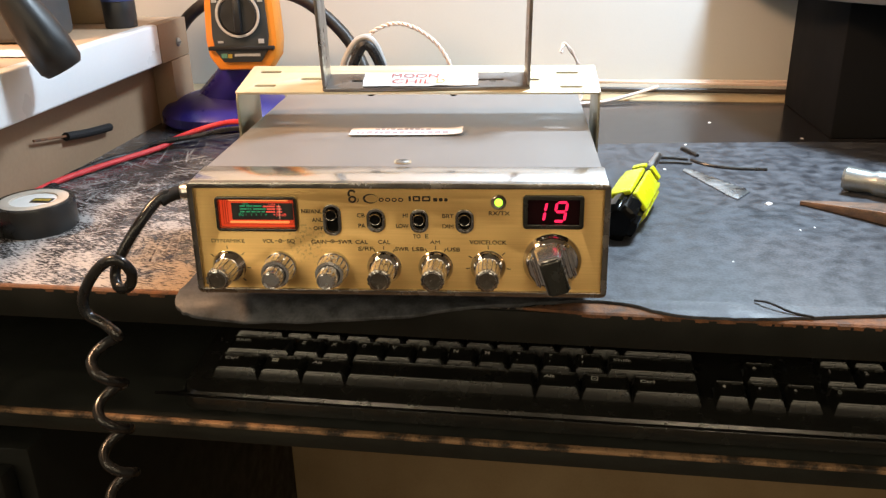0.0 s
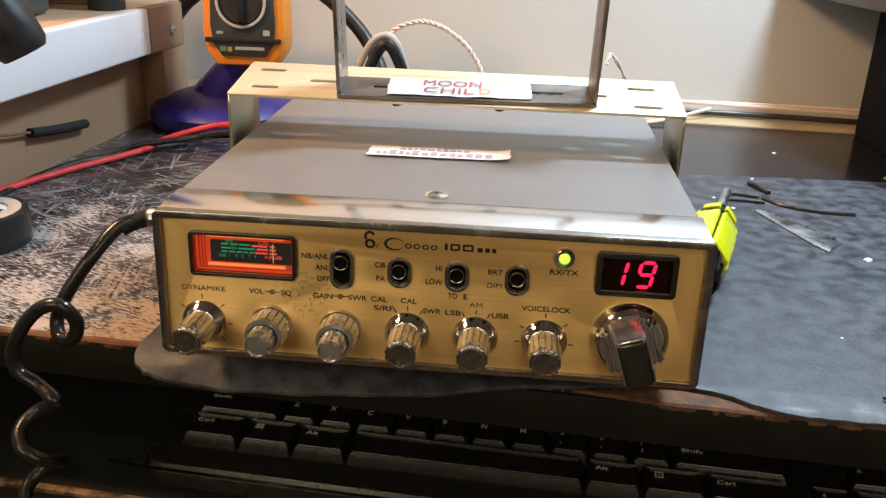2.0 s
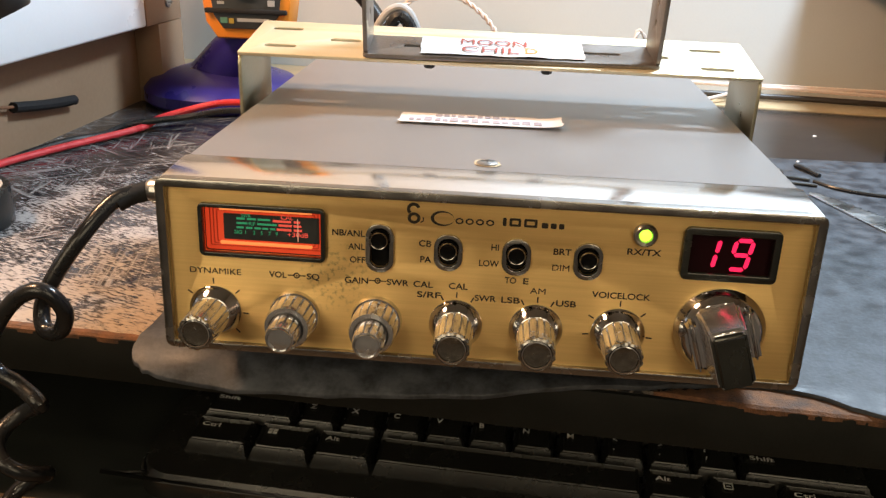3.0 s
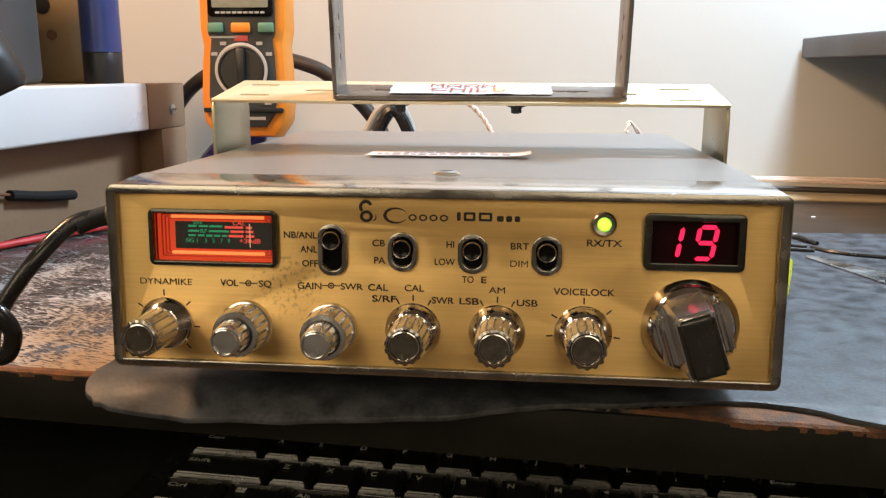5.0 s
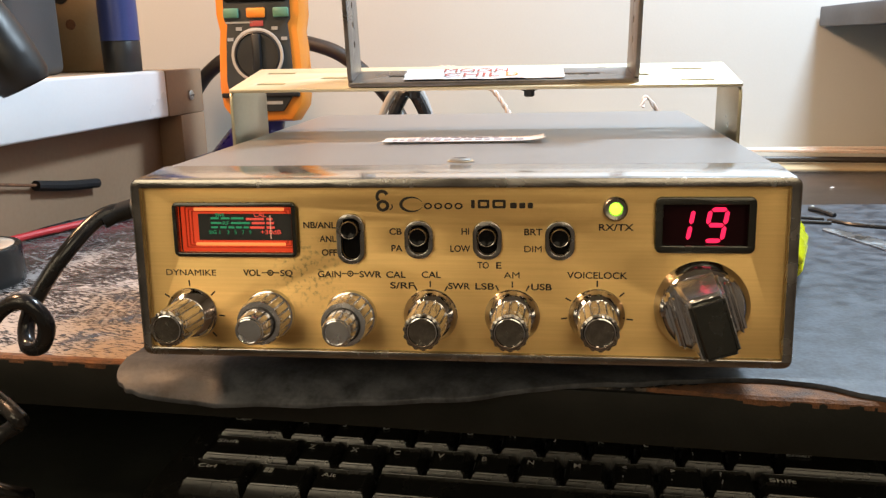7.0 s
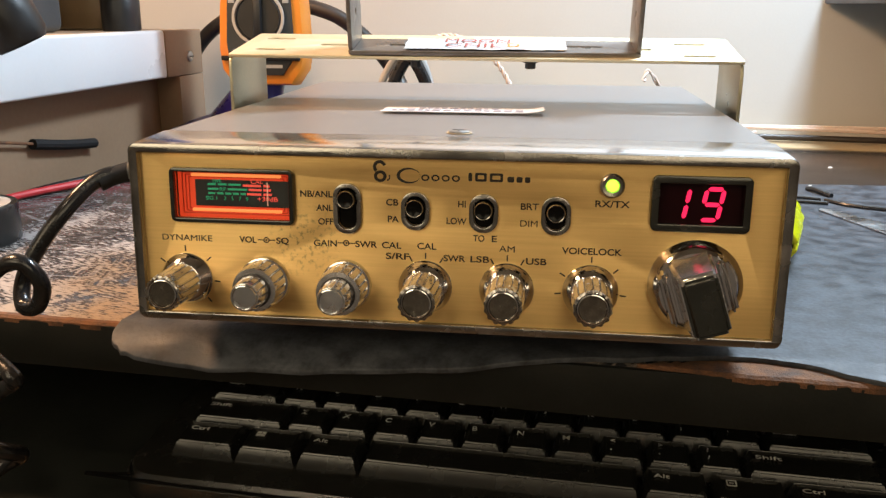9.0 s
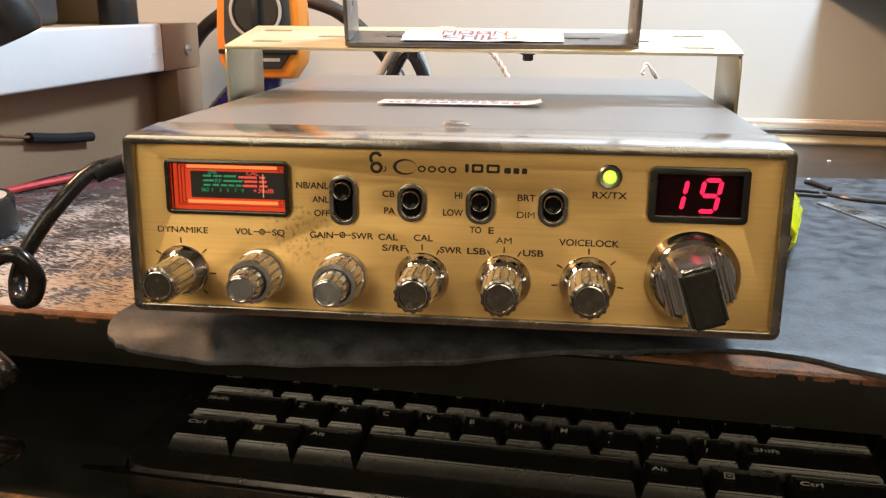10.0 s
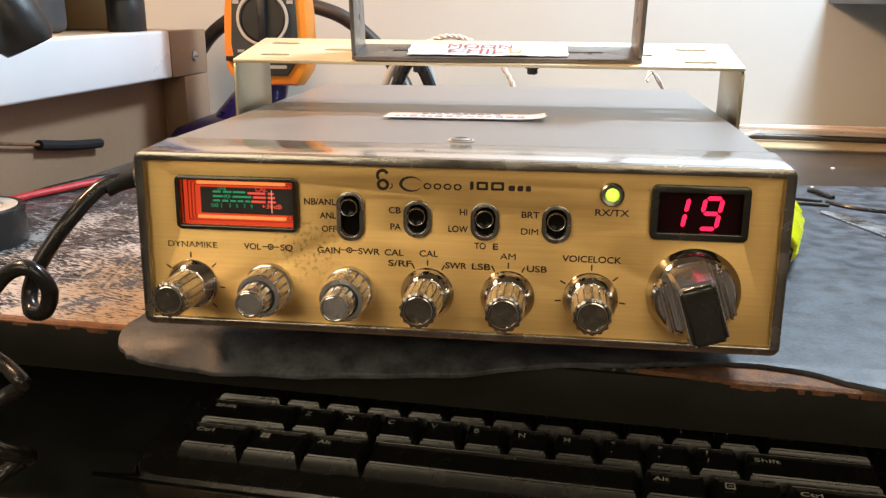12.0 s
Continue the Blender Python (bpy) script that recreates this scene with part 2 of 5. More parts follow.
M = {
    "wall": surface("painted_wall", (0.57, 0.595, 0.60), (0.535, 0.555, 0.555), 0.75, scale=6, fine=500, bump=0.08),
    "room": surface("room_paint", (0.32, 0.28, 0.22), (0.27, 0.235, 0.185), 0.8, scale=5, fine=300, bump=0.08),
    "floor": surface("floor_boards", (0.22, 0.14, 0.08), (0.15, 0.09, 0.05), 0.5, scale=8, fine=120, stretch=(1, 8, 1)),
    "trim": surface("yellowed_trim", (0.55, 0.44, 0.27), (0.38, 0.28, 0.16), 0.5, scale=25, fine=300),
    "desk": worn_desk(),
    "desk_side": surface("black_desk_edge", (0.013, 0.014, 0.013), (0.009, 0.010, 0.009), 0.45, scale=60, fine=700, bump=0.15),
    "raw": surface("raw_particle_board", (0.22, 0.095, 0.042), (0.07, 0.034, 0.018), 0.8, scale=160, fine=1500, bump=0.8, spread=0.35),
    "tray": surface("worn_black_tray", (0.019, 0.021, 0.019), (0.012, 0.013, 0.012), 0.4, scale=50, fine=800, bump=0.15),
    "tray_edge": surface("rubbed_tray_edge", (0.28, 0.17, 0.09), (0.02, 0.016, 0.012), 0.6, scale=90, fine=900, bump=0.4, spread=0.22),
    "mat": surface("scuffed_rubber_mat", (0.080, 0.087, 0.102), (0.024, 0.026, 0.032), 0.54, scale=110, fine=620, bump=0.25, spread=0.34, rvar=0.12),
    "gold": brushed(surface("brushed_brass_panel", (0.93, 0.655, 0.285), (0.80, 0.535, 0.21), 0.43, 1.0, scale=22, fine=420, bump=0.10, stretch=(1.0, 1, 55), rvar=0.08, spread=0.6)),
    "chrome": surface("polished_chrome", (0.72, 0.72, 0.74), (0.62, 0.62, 0.64), 0.09, 1.0, scale=60, fine=1200, bump=0.02, rvar=0.05),
    "strip": surface("scratched_chrome_strip", (0.90, 0.90, 0.93), (0.80, 0.79, 0.78), 0.17, 1.0, scale=70, fine=600, bump=0.02, rvar=0.05, stretch=(1, 3, 1)),
    "bezel": surface("dulled_chrome_bezel", (0.40, 0.385, 0.37), (0.27, 0.26, 0.25), 0.22, 1.0, scale=120, fine=1500, bump=0.04),
    "cover": surface("grey_textured_cover", (0.220, 0.212, 0.212), (0.172, 0.166, 0.166), 0.30, scale=45, fine=2600, bump=0.35, rvar=0.02, spread=0.9),
    "black": surface("black_plastic", (0.018, 0.018, 0.019), (0.011, 0.011, 0.012), 0.4, scale=60, fine=1200, bump=0.1),
    "gloss_black": surface("glossy_black", (0.006, 0.006, 0.006), (0.004, 0.004, 0.004), 0.10, scale=60, fine=900, bump=0.02, rvar=0.05),
    "key": surface("black_keycap", (0.016, 0.016, 0.014), (0.011, 0.011, 0.010), 0.26, scale=90, fine=2000, bump=0.05, rvar=0.03),
    "ink": surface("dark_print", (0.014, 0.009, 0.005), (0.024, 0.015, 0.008), 0.5, scale=200, fine=1500, bump=0),
    "legend": surface("pale_legend", (0.62, 0.62, 0.60), (0.5, 0.5, 0.48), 0.5, scale=200, fine=1500, bump=0),
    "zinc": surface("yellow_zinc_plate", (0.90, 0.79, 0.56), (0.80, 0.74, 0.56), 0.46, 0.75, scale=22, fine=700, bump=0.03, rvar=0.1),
    # same zinc darkened: shade on the bracket's upright sides put into the colour
    "zinc_shade": surface("shaded_zinc_side", (0.52, 0.47, 0.34), (0.40, 0.38, 0.28), 0.36, 1.0, scale=40, fine=700, bump=0.05),
    "steel_black": surface("worn_black_steel", (0.30, 0.27, 0.25), (0.17, 0.15, 0.14), 0.34, 0.9, scale=60, fine=900, bump=0.1),
    "paper": surface("crumpled_paper", (0.78, 0.76, 0.76), (0.68, 0.66, 0.68), 0.6, scale=60, fine=400, bump=0.25),
    "red_ink": surface("red_marker", (0.50, 0.10, 0.06), (0.40, 0.08, 0.06), 0.6, scale=200, bump=0),
    "orange_ink": surface("orange_marker", (0.80, 0.34, 0.08), (0.7, 0.3, 0.1), 0.6, scale=200, bump=0),
    "grey_ink": surface("faded_purple_ink", (0.30, 0.26, 0.30), (0.42, 0.37, 0.40), 0.6, scale=200, bump=0),
    "shelf_white": surface("white_laminate_edge", (0.74, 0.75, 0.78), (0.70, 0.71, 0.74), 0.35, scale=20, fine=400, bump=0.03),
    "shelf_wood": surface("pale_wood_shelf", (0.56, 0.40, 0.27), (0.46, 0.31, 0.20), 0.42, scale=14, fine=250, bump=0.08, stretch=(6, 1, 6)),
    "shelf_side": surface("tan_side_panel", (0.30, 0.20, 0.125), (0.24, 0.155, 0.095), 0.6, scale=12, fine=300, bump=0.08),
    "orange": surface("orange_rubber", (0.80, 0.27, 0.02), (0.70, 0.22, 0.02), 0.45, scale=40, fine=900, bump=0.08),
    "meter_face": surface("dark_meter_face", (0.035, 0.04, 0.042), (0.025, 0.028, 0.03), 0.45, scale=60, fine=900, bump=0.05),
    "lcd": surface("grey_lcd", (0.20, 0.21, 0.17), (0.17, 0.18, 0.15), 0.25, scale=40, bump=0),
    "green_btn": surface("green_button", (0.10, 0.26, 0.19), None, 0.5),
    "red_btn": surface("red_button", (0.45, 0.07, 0.07), None, 0.5),
    "grey_print": surface("grey_print", (0.40, 0.42, 0.44), None, 0.5, bump=0),
    "blue": surface("deep_blue_plastic", (0.030, 0.020, 0.20), (0.018, 0.012, 0.12), 0.34, scale=30, fine=700, bump=0.08),
    "navy": surface("navy_bottle", (0.035, 0.055, 0.20), (0.025, 0.04, 0.15), 0.4, scale=30, fine=700),
    "tower": surface("black_tower", (0.009, 0.010, 0.012), (0.006, 0.006, 0.007), 0.88, scale=20, fine=500, bump=0.1),
    "slab": surface("grey_slab", (0.10, 0.11, 0.13), (0.07, 0.078, 0.095), 0.5, scale=30, fine=500, bump=0.15),
    "grey": surface("grey_box", (0.085, 0.092, 0.10), (0.06, 0.065, 0.07), 0.5, scale=30, fine=700, bump=0.1),
    "brown_box": surface("brown_board", (0.34, 0.25, 0.14), (0.27, 0.19, 0.10), 0.6, scale=20, fine=400, bump=0.1),
    "white": surface("white_plastic", (0.74, 0.73, 0.72), (0.66, 0.65, 0.64), 0.4, scale=40, fine=700, bump=0.05),
    "red_wire": surface("red_wire", (0.62, 0.04, 0.045), (0.5, 0.03, 0.035), 0.35, scale=90, bump=0.02),
    "black_wire": surface("black_wire", (0.015, 0.015, 0.016), None, 0.3, scale=90, bump=0.02),
    "cord": surface("black_cord", (0.016, 0.017, 0.019), (0.010, 0.010, 0.011), 0.24, scale=90, fine=900, bump=0.03),
    "hose": surface("brown_black_hose", (0.045, 0.035, 0.03), (0.03, 0.024, 0.02), 0.4, scale=60, bump=0.05),
    "clear_wire": surface("copper_wire_clear_jacket", (0.74, 0.56, 0.48), (0.84, 0.76, 0.70), 0.25, 0.0, scale=300, fine=900, bump=0.05),
    "pale_wire": surface("grey_white_wire", (0.50, 0.50, 0.50), (0.42, 0.42, 0.42), 0.4, scale=90, bump=0.02),
    "tape": surface("black_vinyl_tape", (0.016, 0.017, 0.018), (0.011, 0.012, 0.012), 0.3, scale=40, fine=2500, bump=0.1),
    "tape_core": surface("card_core", (0.50, 0.43, 0.36), (0.42, 0.36, 0.30), 0.6, scale=80, bump=0.1),
    "yellow": surface("yellow_plastic", (0.80, 0.82, 0.015), (0.70, 0.72, 0.012), 0.28, scale=60, bump=0.02, coat=0.2),
    "brand_yellow": surface("mustard_print", (0.42, 0.30, 0.04), None, 0.5, bump=0),
    "steel": surface("worn_steel", (0.46, 0.46, 0.47), (0.36, 0.36, 0.36), 0.3, 1.0, scale=70, fine=900, bump=0.08),
    "spun": surface("spun_metal", (0.30, 0.27, 0.23), (0.16, 0.145, 0.125), 0.16, 0.9, scale=520, fine=2500, bump=0.06),
    "smoked": surface("smoked_chrome", (0.085, 0.088, 0.082), (0.055, 0.057, 0.053), 0.20, 0.8, scale=60, fine=900, bump=0.03),
    "brand_cream": surface("cream_chip", (0.62, 0.52, 0.36), (0.45, 0.36, 0.22), 0.5, scale=300, bump=0.1),
    "satin": surface("satin_chrome", (0.76, 0.77, 0.80), (0.58, 0.59, 0.62), 0.19, 0.9, scale=150, fine=1200, bump=0.05),
    "rust": surface("rusty_tool_steel", (0.22, 0.13, 0.085), (0.10, 0.075, 0.06), 0.5, 0.5, scale=120, fine=900, bump=0.3),
    "olive": surface("grey_metallic_cap", (0.30, 0.32, 0.32), (0.20, 0.21, 0.20), 0.38, 0.7, scale=50, fine=900, bump=0.05),
    "rubber": surface("black_rubber", (0.020, 0.020, 0.021), (0.014, 0.014, 0.015), 0.7, scale=60, fine=900, bump=0.3),
    "led": glow("green_led", (0.45, 1.0, 0.05), 2.2, (0.3, 0.6, 0.05)),
    "digit": glow("red_digit", (1.0, 0.012, 0.075), 1.7),
    "window": surface("dark_red_window", (0.020, 0.004, 0.006), (0.012, 0.003, 0.004), 0.12, scale=30, bump=0, rvar=0.03),
    "backlight": glow("orange_red_backlight", (1.0, 0.070, 0.02), 0.52, (0.35, 0.06, 0.03)),
    "backlight_hot": glow("amber_lamp", (1.0, 0.28, 0.07), 0.95, (0.4, 0.15, 0.05)),
    "scale_green": glow("green_scale", (0.05, 0.55, 0.22), 0.45),
    "scale_red": glow("red_scale", (1.0, 0.10, 0.06), 0.8),
    "red_lens": surface("clear_red_plastic", (0.75, 0.10, 0.05), (0.65, 0.08, 0.04), 0.15, scale=90, bump=0.0),
    "needle": glow("pale_needle", (1.0, 0.5, 0.3), 0.6),
}


for dull, level in (("tower", 0.12), ("desk_side", 0.2), ("tray", 0.2), ("mat", 0.42), ("key", 0.75), ("rubber", 0.2), ("gloss_black", 0.14), ("window", 0.14)):
    M[dull].node_tree.nodes["Principled BSDF"].inputs["Specular IOR Level"].default_value = level


# ---- mesh helpers ----
def link(name, bm, material, parent=None, label="", smooth=35):
    data = bpy.data.meshes.new(name)
    bmesh.ops.recalc_face_normals(bm, faces=bm.faces[:])
    bm.to_mesh(data)
    bm.free()
    data.materials.append(M[material])
    if smooth:
        data.polygons.foreach_set("use_smooth", [True] * len(data.polygons))
        data.set_sharp_from_angle(angle=radians(smooth))
    ob = new(name, data)
    if parent:
        ob.parent = parent
    return tagged(ob, label)


def part(name, bm, material, parent, label="", smooth=35):
    return link(name, bm, material, parent, label, smooth)


def thing(name, m, label, category, group="", kind=""):
    return_ob = new(name)
    return_ob.empty_display_size = 0.01
    return_ob.matrix_basis = m
    return tagged(return_ob, label, category, group, kind)


def at(x, y, z, rx=0, ry=0, rz=0):
    """A pose on the bench, turned as the radio is."""
    return G @ pose(x, y, z, rx, ry, rz)


def on_radio(x, y, z, rx=0, ry=0, rz=0):
    """A pose given in the radio's own leaning frame, front panel at y = 0."""
    return R @ pose(x, y, z, rx, ry, rz)


def box(bm, x0, x1, y0, y1, z0, z1, bev=0.0, seg=2):
    r = bmesh.ops.create_cube(bm, size=1, matrix=Matrix.LocRotScale(((x0 + x1) / 2, (y0 + y1) / 2, (z0 + z1) / 2), None, (x1 - x0, y1 - y0, z1 - z0)))
    if bev:
        edges = list({e for v in r["verts"] for e in v.link_edges})
        bmesh.ops.bevel(bm, geom=edges, offset=bev, segments=seg, affect="EDGES", profile=0.5)
    return bm


def boxed(*a, bev=0.0, seg=2):
    return box(bmesh.new(), *a, bev=bev, seg=seg)


def lathe(profile, m=None, seg=32, flute=0, depth=0.0, rows=(), hollow=False):
    """Turns (radius, height) about z; flute cuts grooves into the rows named; hollow closes the profile into a ring."""
    bm = bmesh.new()
    rings = []
    for i, (r, h) in enumerate(profile):
        ring = []
        for k in range(seg):
            a = 2 * math.pi * k / seg
            rr = r - (depth if i in rows and k % (seg // flute) < 2 else 0)
            ring.append(bm.verts.new((rr * math.cos(a), rr * math.sin(a), h)))
        rings.append(ring)
    for a, b in zip(rings, rings[1:]):
        for k in range(seg):
            bm.faces.new((a[k], a[(k + 1) % seg], b[(k + 1) % seg], b[k]))
    if hollow:
        for k in range(seg):
            bm.faces.new((rings[-1][k], rings[-1][(k + 1) % seg], rings[0][(k + 1) % seg], rings[0][k]))
    else:
        bm.faces.new(rings[0][::-1])
        bm.faces.new(rings[-1])
    if m:
        bm.transform(m)
    return bm


def smooth_path(points, per=8):
    pts = [Vector(p) for p in points]
    ext = [2 * pts[0] - pts[1], *pts, 2 * pts[-1] - pts[-2]]
    out = []
    for i in range(1, len(ext) - 2):
        p0, p1, p2, p3 = ext[i - 1:i + 3]
        for k in range(per):
            t = k / per
            out.append(0.5 * (2 * p1 + (p2 - p0) * t + (2 * p0 - 5 * p1 + 4 * p2 - p3) * t * t + (3 * p1 - p0 - 3 * p2 + p3) * t ** 3))
    out.append(pts[-1])
    return out


def tube(bm, points, r, seg=8, per=8, r_end=None):
    pts = smooth_path(points, per) if per > 1 else [Vector(p) for p in points]
    side = None
    rings = []
    for i, p in enumerate(pts):
        d = (pts[min(i + 1, len(pts) - 1)] - pts[max(i - 1, 0)]).normalized()
        if side is None:
            side = d.orthogonal().normalized()
        side = (side - d * side.dot(d)).normalized()
        up = d.cross(side)
        rr = r if r_end is None else r + (r_end - r) * i / (len(pts) - 1)
        rings.append([bm.verts.new(p + rr * (math.cos(2 * math.pi * k / seg) * side + math.sin(2 * math.pi * k / seg) * up)) for k in range(seg)])
    for a, b in zip(rings, rings[1:]):
        for k in range(seg):
            bm.faces.new((a[k], a[(k + 1) % seg], b[(k + 1) % seg], b[k]))
    bm.faces.new(rings[0][::-1])
    bm.faces.new(rings[-1])
    return bm


def tubed(points, r, seg=8, per=8, r_end=None):
    return tube(bmesh.new(), points, r, seg, per, r_end)


def rounded(x0, x1, y0, y1, r, n=5):
    out = []
    for cx, cy, a0 in ((x1 - r, y1 - r, 0), (x0 + r, y1 - r, 90), (x0 + r, y0 + r, 180), (x1 - r, y0 + r, 270)):
        for k in range(n + 1):
            a = radians(a0 + 90 * k / n)
            out.append((cx + r * math.cos(a), cy + r * math.sin(a)))
    return out


def circle(cx, cy, r, n=28):
    return [(cx + r * math.cos(2 * math.pi * k / n), cy + r * math.sin(2 * math.pi * k / n)) for k in range(n)]


def curve_bm(curve, m):
    ob = bpy.data.objects.new("outline", curve)
    scene.collection.objects.link(ob)
    bpy.context.view_layer.update()
    mesh = bpy.data.meshes.new_from_object(ob.evaluated_get(bpy.context.evaluated_depsgraph_get()))
    bm = bmesh.new()
    bm.from_mesh(mesh)
    bmesh.ops.remove_doubles(bm, verts=bm.verts[:], dist=1e-7)
    bpy.data.objects.remove(ob)
    bpy.data.meshes.remove(mesh)
    bpy.data.curves.remove(curve)
    if m:
        bm.transform(m)
    return bm


def flat(loops, thick, m=None, bevel=0.0):
    """A plate from its outline and holes, lying in xy from z = 0 to thick."""
    c = bpy.data.curves.new("outline", "CURVE")
    c.dimensions, c.fill_mode, c.extrude, c.bevel_depth, c.bevel_resolution = "2D", "BOTH", max(thick / 2 - bevel, 1e-6), bevel, 1 if bevel else 0
    for loop in loops:
        s = c.splines.new("POLY")
        s.points.add(len(loop) - 1)
        for q, (x, y) in zip(s.points, loop):
            q.co = (x, y, 0, 1)
        s.use_cyclic_u = True
    return curve_bm(c, (m or Matrix()) @ Matrix.Translation((0, 0, thick / 2)))


def lettering(text, cap, m, width=None, thick=0.00012, bold=0.0, shear=0.0):
    """Raised print: capitals of height cap, fitted to a width, from x = 0, baseline y = 0."""
    c = bpy.data.curves.new("print", "FONT")
    c.body, c.size, c.extrude, c.offset, c.shear = text, 1.0, 0.001, bold, shear
    bm = curve_bm(c, None)
    xs = [v.co.x for v in bm.verts]
    ys = [v.co.y for v in bm.verts]
    sy = cap / 0.70
    sx = sy if not width else width / (max(xs) - min(xs))
    bm.transform(m @ Matrix.Diagonal((sx, sy, thick / 0.002, 1)) @ Matrix.Translation((-min(xs), 0, 0.001)))
    return bm


def merge(*bms):
    out = bmesh.new()
    for b in bms:
        tmp = bpy.data.meshes.new("tmp")
        b.to_mesh(tmp)
        b.free()
        out.from_mesh(tmp)
        bpy.data.meshes.remove(tmp)
    return out


def plane_of(x, z, y=0.0):
    """A pose that lays xy drawings on the upright front panel, facing the viewer."""
    return pose(x, y, z, 90)


# ---- structure: room, wall, desk, tray ----
def block(name, span, material, label, category, bev=0.0):
    ob = link(name, boxed(*span, bev=bev), material, None, label)
    return tagged(ob, "", category, "", "structure")


X0, X1, Y0, Y1, Z0, Z1 = -1.3, 1.5, -1.3, 0.562, -0.74, 1.66
block("wall_north", (X0 - 0.1, X1 + 0.1, Y1, Y1 + 0.1, Z0, Z1), "wall", "off-white painted wall behind the work bench", "wall")
block("wall_south", (X0 - 0.1, X1 + 0.1, Y0 - 0.1, Y0, Z0, Z1), "room", "plain beige wall of the room", "wall")
block("wall_west", (X0 - 0.1, X0, Y0, Y1, Z0, Z1), "room", "plain beige wall of the room", "wall")
block("wall_east", (X1, X1 + 0.1, Y0, Y1, Z0, Z1), "room", "plain beige wall of the room", "wall")
block("floor", (X0 - 0.1, X1 + 0.1, Y0 - 0.1, Y1 + 0.1, Z0 - 0.1, Z0), "floor", "dark wooden floor under the desk", "floor")
block("ceiling", (X0 - 0.1, X1 + 0.1, Y0 - 0.1, Y1 + 0.1, Z1, Z1 + 0.1), "room", "plain pale ceiling over the bench", "ceiling")
block("trim", (X0, X1, 0.5035, 0.5612, -0.018, 0.0012), "trim", "yellowed wooden strip along the wall above the desk", "trim", 0.001)

desk = thing("desk", pose(0, 0, 0), "black laminate desk with a badly scratched and worn front edge", "desk")
profile = [(0.021, -0.0008), (0.0218, 0.0), (0.5028, 0.0), (0.5028, -0.020), (0.030, -0.020), (0.0225, -0.0186), (0.021, -0.0165)]
part("desktop", flat([profile], 1.65, Matrix(((0, 0, 1, -0.75), (1, 0, 0, 0), (0, 1, 0, 0), (0, 0, 0, 1)))), "desk", desk, "scratched black laminate top")
# board added before the wall, the wall's dimness under the desk put into brown
part("dim_wall_board", boxed(-0.75, 0.90, 0.481, 0.491, Z0, -0.3602), "brown_box", desk, "brown board added for the dim wall at the back")
# black sheet added to give the gap under the desktop its deep shade
part("shade_panel", boxed(-0.75, 0.90, 0.480, 0.492, -0.36, -0.0202), "desk_side", desk)
part("edge_band", boxed(-0.75, 0.90, 0.0190, 0.0236, -0.0192, -0.0010, bev=0.0005), "desk_side", desk)


def chipped_edge(x0, x1, seed, depth, height, steps):
    rnd = random.Random(seed)
    bm = bmesh.new()
    rows = []
    for i in range(steps + 1):
        x = x0 + (x1 - x0) * i / steps
        e = min(1, 20 * i / steps, 20 * (steps - i) / steps)
        d = depth * (0.6 + 0.5 * rnd.random()) * e + 0.0002
        h = height * (0.65 + 0.5 * rnd.random()) * e + 0.0004
        w = 0.0208 - (0.0016 + 0.0004 * rnd.random()) * e
        rows.append([bm.verts.new(c) for c in ((x, 0.021 + d, 0.00015), (x, w + 0.0010, 0.00012), (x, w, -0.0008), (x, w, -0.0010 - h), (x, 0.0205, -0.0012 - h), (x, 0.022 + d, -0.0005))])
    for p, q in zip(rows, rows[1:]):
        for k in range(6):
            bm.faces.new((p[k], p[(k + 1) % 6], q[(k + 1) % 6], q[k]))
    bm.faces.new(rows[0])
    bm.faces.new(rows[-1][::-1])
    return bm


part("chipped_edge", chipped_edge(0.060, 0.62, 3, 0.0125, 0.0013, 260), "raw", desk, "bare brown particle board where the edge is chipped")
part("chipped_edge", chipped_edge(-0.72, -0.105, 5, 0.0012, 0.0014, 120), "raw", desk, "rubbed brown edge")

tray = thing("keyboard_tray", pose(0, 0, -0.082), "black pull-out keyboard tray with a rubbed brown front edge", "tray")
part("board", boxed(-0.55, 0.72, 0.018, 0.40, -0.013, 0.0, bev=0.002), "tray", tray)
part("rubbed_edge", boxed(-0.548, 0.718, 0.0168, 0.0210, -0.0022, 0.0006, bev=0.0008), "tray_edge", tray, "worn brown edge line")
ped = thing("drawer_pedestal", pose(-0.47, 0.12, Z0), "black drawer pedestal under the desk", "drawers")
part("body", boxed(-0.26, 0.22, -0.09, 0.36, 0.0, 0.62, bev=0.003), "desk_side", ped)
part("drawer_front", boxed(-0.25, 0.21, -0.106, -0.0915, 0.32, 0.61, bev=0.003), "desk_side", ped)
part("drawer_front", boxed(-0.25, 0.21, -0.106, -0.0915, 0.02, 0.31, bev=0.003), "desk_side", ped)
for k, z in enumerate((0.55, 0.25)):
    part("handle", tubed([(-0.10, -0.106, z), (-0.10, -0.125, z), (0.06, -0.125, z), (0.06, -0.106, z)], 0.004, 8, 4), "steel", ped)


